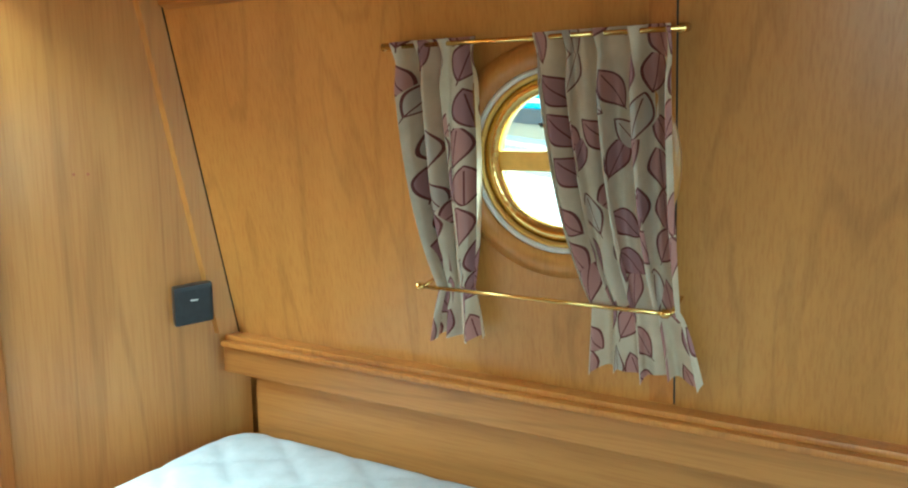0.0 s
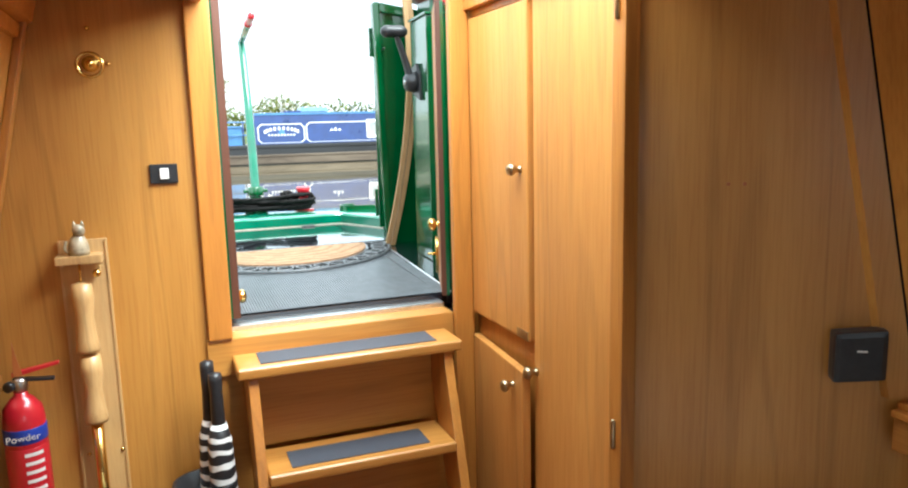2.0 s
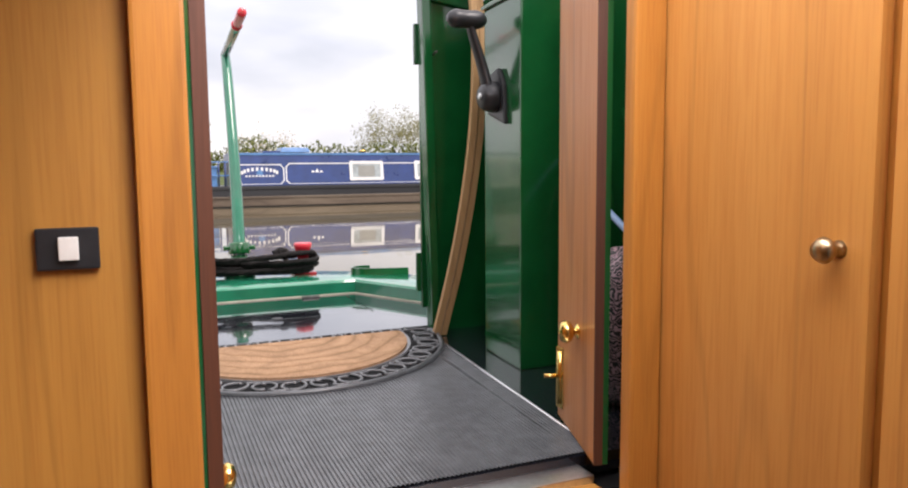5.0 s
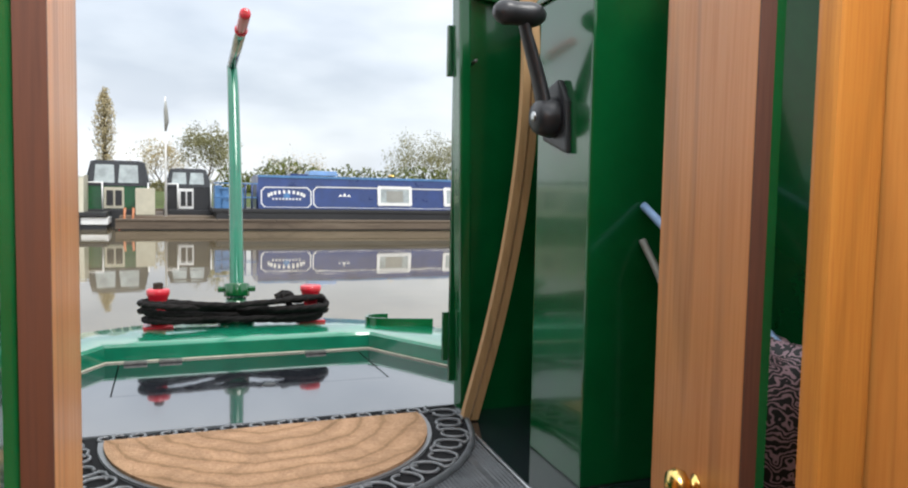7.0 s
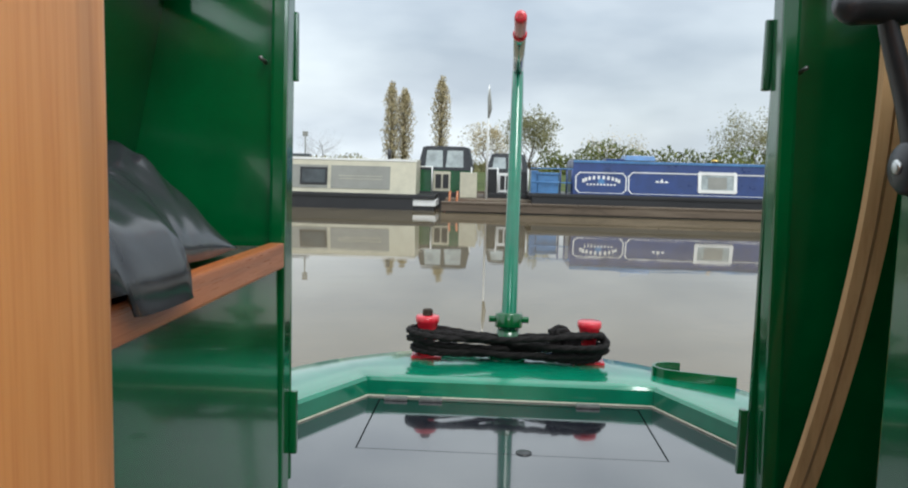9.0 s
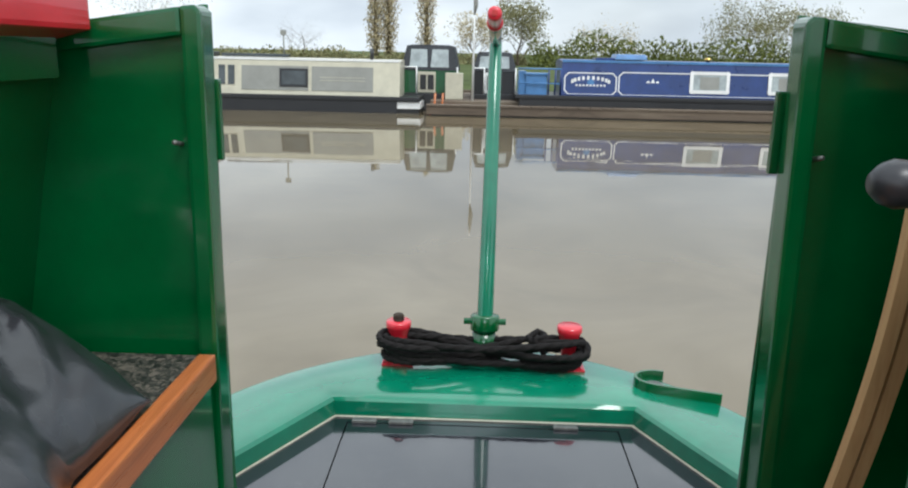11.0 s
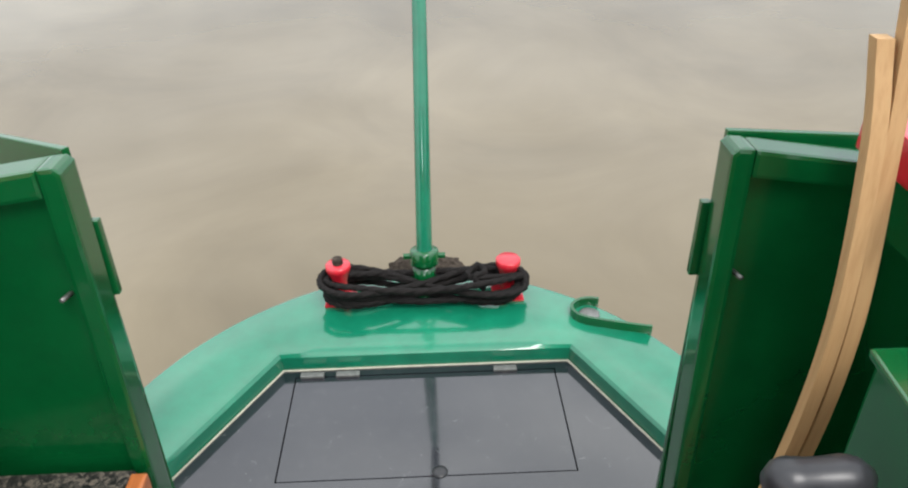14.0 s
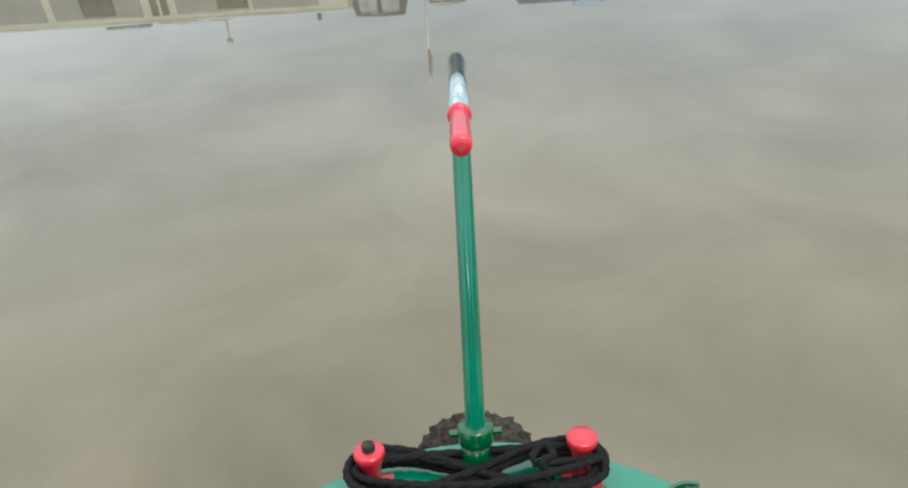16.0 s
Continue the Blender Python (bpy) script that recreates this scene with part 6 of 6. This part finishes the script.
for x0 in (-6.93, -6.68):
    w = part("slim_window", prism([(x0, cy(1.17), 1.17), (x0 + 0.17, cy(1.17), 1.17), (x0 + 0.17, cy(1.66), 1.66), (x0, cy(1.66), 1.66)], (0, -0.02, 0)), GREY_WINDOW, cream, "slim dark side window")
for z in (1.30, 1.38):
    part("painted_stroke", box(-4.25, -3.05, cy(z) - 0.016, cy(z) - 0.012, z, z + 0.012), CREAM, cream)
part("roof_rail", box(-16.5, -2.14, 22.97, 23.03, 1.80, 1.86, 0.01), WHITE, cream)
part("stove_flue", tube([(-2.95, 23.5, 1.84), (-2.95, 23.5, 2.14)], 0.055, 12), BLACK, cream, "black stove flue", True)
part("plank", box(-7.0, -5.2, 23.4, 23.7, 1.88, 1.96, 0.01), GREY_WINDOW, cream, "dark plank on the roof")
part("roof_box", box(-8.3, -7.2, 23.3, 23.9, 1.87, 1.99, 0.02), BLACK, cream)
part("aerial", tube([(-5.35, 23.6, 1.86), (-5.35, 23.6, 2.55)], 0.02, 8), GREYPAINT, cream, smooth=True)
part("aerial_head", box(-5.42, -5.28, 23.55, 23.65, 2.45, 2.58, 0.01), GREYPAINT, cream)


def stern_on_boat(x0, x1, yf, label, body, panel, canopy_top, deck_z, rails):
    """A boat moored end-on, with a canvas canopy over its stern."""
    d = thing("narrowboat", ((x0 + x1) / 2, yf + 2, WATER_Z), label, "narrowboat", "moored boats")
    part("hull", box(x0, x1, yf, yf + 9, 0.36, deck_z, 0.03), BLACKPAINT, d, "black hull")
    part("stern_board", box(x0 + 0.06, x1 - 0.06, yf + 0.12, yf + 0.2, deck_z, deck_z + 0.62, 0.01), body, d)
    k = (x1 - x0)
    part("stern_panel", box(x0 + 0.30 * k, x0 + 0.60 * k, yf + 0.08, yf + 0.118, deck_z + 0.02, deck_z + 0.58, 0.005), panel, d)
    inner = box(x0 + 0.34 * k, x0 + 0.44 * k, yf + 0.06, yf + 0.079, deck_z + 0.10, deck_z + 0.50)
    inner = box(x0 + 0.47 * k, x0 + 0.57 * k, yf + 0.06, yf + 0.079, deck_z + 0.10, deck_z + 0.50, bm=inner)
    part("painted_panel", inner, BLACKPAINT, d)
    zc = deck_z + 0.62
    cpy = prism([(x0 + 0.02, yf + 0.1, zc), (x1 - 0.02, yf + 0.1, zc), (x1 - 0.16, yf + 0.3, canopy_top - 0.03), (x1 - 0.3, yf + 0.35, canopy_top), (x0 + 0.3, yf + 0.35, canopy_top), (x0 + 0.16, yf + 0.3, canopy_top - 0.03)], (0, 1.8, 0))
    part("canopy", cpy, CANOPY, d, "dark canvas canopy")
    for a, c in ((0.14, 0.46), (0.50, 0.82)):
        p = [(x0 + a * k + 0.02, zc + 0.08), (x0 + c * k, zc + 0.08), (x0 + c * k - 0.02, canopy_top - 0.12), (x0 + a * k + 0.06, canopy_top - 0.12)]
        yy = lambda z: yf + 0.1 + 0.2 * (z - zc) / max(0.05, canopy_top - 0.03 - zc) - 0.012
        part("clear_window", prism([(x, yy(z), z) for x, z in p], (0, -0.006, 0)), CURTAINED, d, "clear plastic canopy window")
    if rails:
        for x in (x0 + 0.05, x0 + 0.28 * k, x1 - 0.05):
            part("stanchion", tube([(x, yf + 0.04, deck_z), (x, yf + 0.04, deck_z + 0.72)], 0.02, 8), WHITE, d, smooth=True)
        part("guard_rail", tube([(x0 + 0.05, yf + 0.04, deck_z + 0.70), (x0 + 0.28 * k, yf + 0.04, deck_z + 0.70)], 0.018, 8), WHITE, d, smooth=True)
    return d


stern_on_boat(-2.25, -0.62, 24.0, "green and cream narrowboat with a black stern canopy", GREEN, CREAM, 2.28, 0.98, True)
stern_on_boat(-0.28, 1.00, 24.2, "black narrowboat with a folded stern canopy", BLACKPAINT, WHITE, 2.12, 0.98, True)
single("cream_locker", box(-0.98, -0.50, 23.7, 23.95, 0.84, 1.55, 0.02), CREAM, "cream stern locker beside the jetty", "locker")
for k, (x, y) in enumerate(((-1.25, 22.9), (-1.05, 22.95))):
    single("mooring_post", tube([(x, y, 0.3), (x + 0.05, y, 1.05)], 0.03, 8), RED_TRIM, "thin orange mooring post at the jetty", "mooring post", "mooring posts", smooth=True)
single("red_fender", box(-1.35, -0.75, 22.95, 23.1, 0.50, 0.64, 0.03), RED, "red fender at the jetty's end", "fender")
flag = thing("mast", (-0.23, 23.5, 0.8), "slim white mast with a furled flag", "mast")
part("pole", tube([(-0.23, 23.5, 0.80), (-0.23, 23.5, 3.95)], [0.035, 0.02], 8), WHITE, flag, smooth=True)
part("furled_flag", tube([(-0.23, 23.49, 3.05), (-0.20, 23.49, 3.3), (-0.22, 23.49, 3.6), (-0.22, 23.49, 3.85)], [0.02, 0.06, 0.05, 0.015], 8), GREYPAINT, flag, smooth=True)

# boat seen through the porthole
side_boat = thing("narrowboat", (12, 2, WATER_Z), "teal narrowboat with white trim moored alongside", "narrowboat", "moored boats")
part("hull", box(11.0, 13.0, -9, 12, 0.36, 0.92, 0.02), BLACKPAINT, side_boat, "black hull")
TEAL = paint("teal_paint", (0.03, 0.22, 0.30), rough=0.3)
part("cabin", box(11.12, 12.9, -7.5, 10.5, 0.92, 2.1, 0.05), TEAL, side_boat, "teal cabin")
part("trim_band", box(11.09, 11.12, -7.5, 10.5, 1.10, 1.22), WHITE, side_boat, "white trim band")
part("roof_rail", box(11.06, 11.16, -7.5, 10.5, 2.02, 2.12, 0.01), WHITE, side_boat)
for y in (-5.0, -2.2, 0.6, 3.2, 6.0, 8.4):
    w = part("window", box(11.09, 11.12, y, y + 0.9, 1.45, 1.88, 0.01), WHITE, side_boat, "white-framed window")
    part("pane", box(11.08, 11.09, y + 0.08, y + 0.82, 1.52, 1.81), GREY_WINDOW, w)

# ---------------------------------------------------------------- trees and hedges on the far bank
def leaf_cloud(b, c, rad, count, size, rnd, squash=1.0):
    for _ in range(count):
        while True:
            p = Vector((rnd.uniform(-1, 1), rnd.uniform(-1, 1), rnd.uniform(-1, 1)))
            if 0.1 < p.length < 1:
                break
        p = Vector((p.x * rad, p.y * rad, p.z * rad * squash)) + c
        q = Euler((rnd.uniform(0, 6.28), rnd.uniform(0, 6.28), rnd.uniform(0, 6.28))).to_matrix()
        s = size * rnd.uniform(0.6, 1.4)
        vs = [b.verts.new(p + q @ Vector(v)) for v in ((-s, 0, 0), (0, -0.45 * s, 0.1 * s), (s, 0, 0), (0, 0.45 * s, 0.1 * s))]
        b.faces.new(vs)


def limb(b, p, d, length, r, depth, rnd, tips, up=0.15):
    steps = 4
    pts, rad = [p.copy()], [r]
    cur, dd = p.copy(), d.copy()
    for k in range(steps):
        dd = (dd + Vector((rnd.uniform(-1, 1), rnd.uniform(-1, 1), rnd.uniform(-0.5, 0.8))) * 0.18 + Vector((0, 0, up * 0.2))).normalized()
        cur = cur + dd * (length / steps)
        pts.append(cur.copy())
        rad.append(r * (1 - 0.6 * (k + 1) / steps))
        if depth > 0 and k >= 1:
            for _ in range(2):
                a = rnd.uniform(0, 6.28)
                side = dd.orthogonal().normalized()
                side.rotate(Matrix.Rotation(a, 3, dd))
                nd = (dd * 0.6 + side * 0.8 + Vector((0, 0, up))).normalized()
                limb(b, cur.copy(), nd, length * rnd.uniform(0.5, 0.72), rad[-1] * 0.6, depth - 1, rnd, tips, up)
    tube(pts, rad, 5 if depth else 4, bm=b)
    tips.append(cur)


def tree(x, y, height, spread, leaf, leaves, label, seed, up=0.15, size=0.22, base=0.9, start=0.25, depth=2):
    rnd = random.Random(seed)
    t = thing("tree", (x, y, base), label, "tree", "far trees")
    tips = []
    tb = bmesh.new()
    trunk = [Vector((x, y, base)), Vector((x + rnd.uniform(-0.2, 0.2), y, base + height * 0.3)), Vector((x + rnd.uniform(-0.3, 0.3), y, base + height * 0.6)), Vector((x, y, base + height * 0.92))]
    r = height * 0.028
    lb = bmesh.new()
    for k in range(11):
        f = start + (0.92 - start) * k / 10
        p = trunk[0].lerp(trunk[3], f)
        a = k * 2.4 + rnd.uniform(-0.4, 0.4)
        d = Vector((math.cos(a), math.sin(a), 0.45 + up * 2)).normalized()
        limb(lb, p, d, spread * (1.1 - 0.75 * abs(f - 0.45)) * rnd.uniform(0.75, 1.1), r * 0.42 * (1.1 - f), depth, rnd, tips, up)
    part("trunk", tube(smooth_path(trunk, 4), [r * (1 - 0.88 * k / 12) for k in range(13)], 8, bm=tb), BARK, t, smooth=True)
    part("limbs", lb, TWIG, t)
    if leaves:
        cb = bmesh.new()
        each = max(1, leaves // max(1, len(tips)))
        for p in tips:
            leaf_cloud(cb, p, spread * 0.22, each, size, rnd)
        part("crown", cb, leaf, t)
    return t


def poplar(x, y, height, seed):
    rnd = random.Random(seed)
    t = thing("poplar_tree", (x, y, 0.9), "tall slim poplar with tan spring foliage", "tree", "poplars")
    part("trunk", tube([(x, y, 0.9), (x, y, 0.9 + height * 0.5), (x, y, 0.9 + height * 0.96)], [0.22, 0.13, 0.02], 8), BARK, t, smooth=True)
    lb, cb = bmesh.new(), bmesh.new()
    for k in range(64):
        f = 0.10 + 0.84 * k / 63
        a = k * 2.4
        w = height * 0.115 * (math.sin(math.pi * min(1, 0.16 + 0.86 * f)) ** 0.8) * rnd.uniform(0.55, 1.15)
        p = Vector((x, y, 0.9 + height * f))
        q = p + Vector((math.cos(a) * w, math.sin(a) * w, w * 1.6))
        tube([p, p.lerp(q, 0.5) + Vector((0, 0, -0.1)), q], [0.05, 0.035, 0.012], 4, bm=lb)
        leaf_cloud(cb, p.lerp(q, 0.62), 0.26 + w * 0.32, 52, 0.09, rnd, 1.5)
    part("limbs", lb, TWIG, t)
    part("crown", cb, LEAF_TAN, t)


poplar(-8.7, 66, 7.7, 3)
poplar(-7.7, 66.6, 7.3, 4)
poplar(-4.6, 67, 8.4, 5)
tree(2.4, 52, 3.7, 1.5, LEAF_OLIVE, 4500, "half-bare olive tree behind the boats", 21, 0.2, 0.075)
tree(-0.6, 56, 2.9, 1.3, LEAF_TAN, 2000, "small tan tree behind the boats", 22, 0.2, 0.075)
tree(-13.0, 58, 2.7, 1.6, LEAF_TAN, 0, "bare spreading tree on the bank", 23, 0.02, 0.075)
tree(8.2, 60, 2.3, 1.4, LEAF_TAN, 700, "nearly bare hedge tree", 24, 0.05, 0.075)
tree(10.6, 62, 2.5, 1.5, LEAF_TAN, 800, "nearly bare hedge tree", 25, 0.05, 0.075)
tree(19.5, 60, 3.8, 2.2, LEAF_OLIVE, 5000, "broad tree with thin spring leaves", 26, 0.05, 0.075)
tree(24.5, 62, 3.6, 2.2, LEAF_OLIVE, 4500, "broad tree with thin spring leaves", 27, 0.05, 0.075)
tree(-24.0, 60, 4.0, 2.8, LEAF_OLIVE, 600, "broad tree with thin spring leaves", 28, 0.05, 0.075)
rnd = random.Random(77)
for x0, x1, yy, h, mt, lab in ((3.0, 30.0, 50.0, 2.5, LEAF_GREEN, "long green hedge on the far bank"), (-34.0, -9.0, 54.0, 1.25, LEAF_OLIVE, "low olive hedge on the far bank"), (-9.0, 3.0, 54.0, 1.15, LEAF_OLIVE, "low olive hedge on the far bank")):
    hb = bmesh.new()
    n_c = int((x1 - x0) * 3.0)
    for k in range(n_c):
        f = (k + 0.5) / n_c
        x = x0 + (x1 - x0) * f
        top = h * (0.75 + 0.35 * noise.noise(Vector((x * 0.35, yy, 1.0))) + 0.25 * noise.noise(Vector((x * 1.1, yy, 4.0))))
        for z in (0.15, 0.4, 0.7, 1.0):
            leaf_cloud(hb, Vector((x, yy + rnd.uniform(-0.5, 0.5), 0.9 + top * z)), 0.5, 60 if z < 0.9 else 34, 0.11, rnd, 0.8)
    single("hedge", hb, mt, lab, "hedge", kind="stuff")
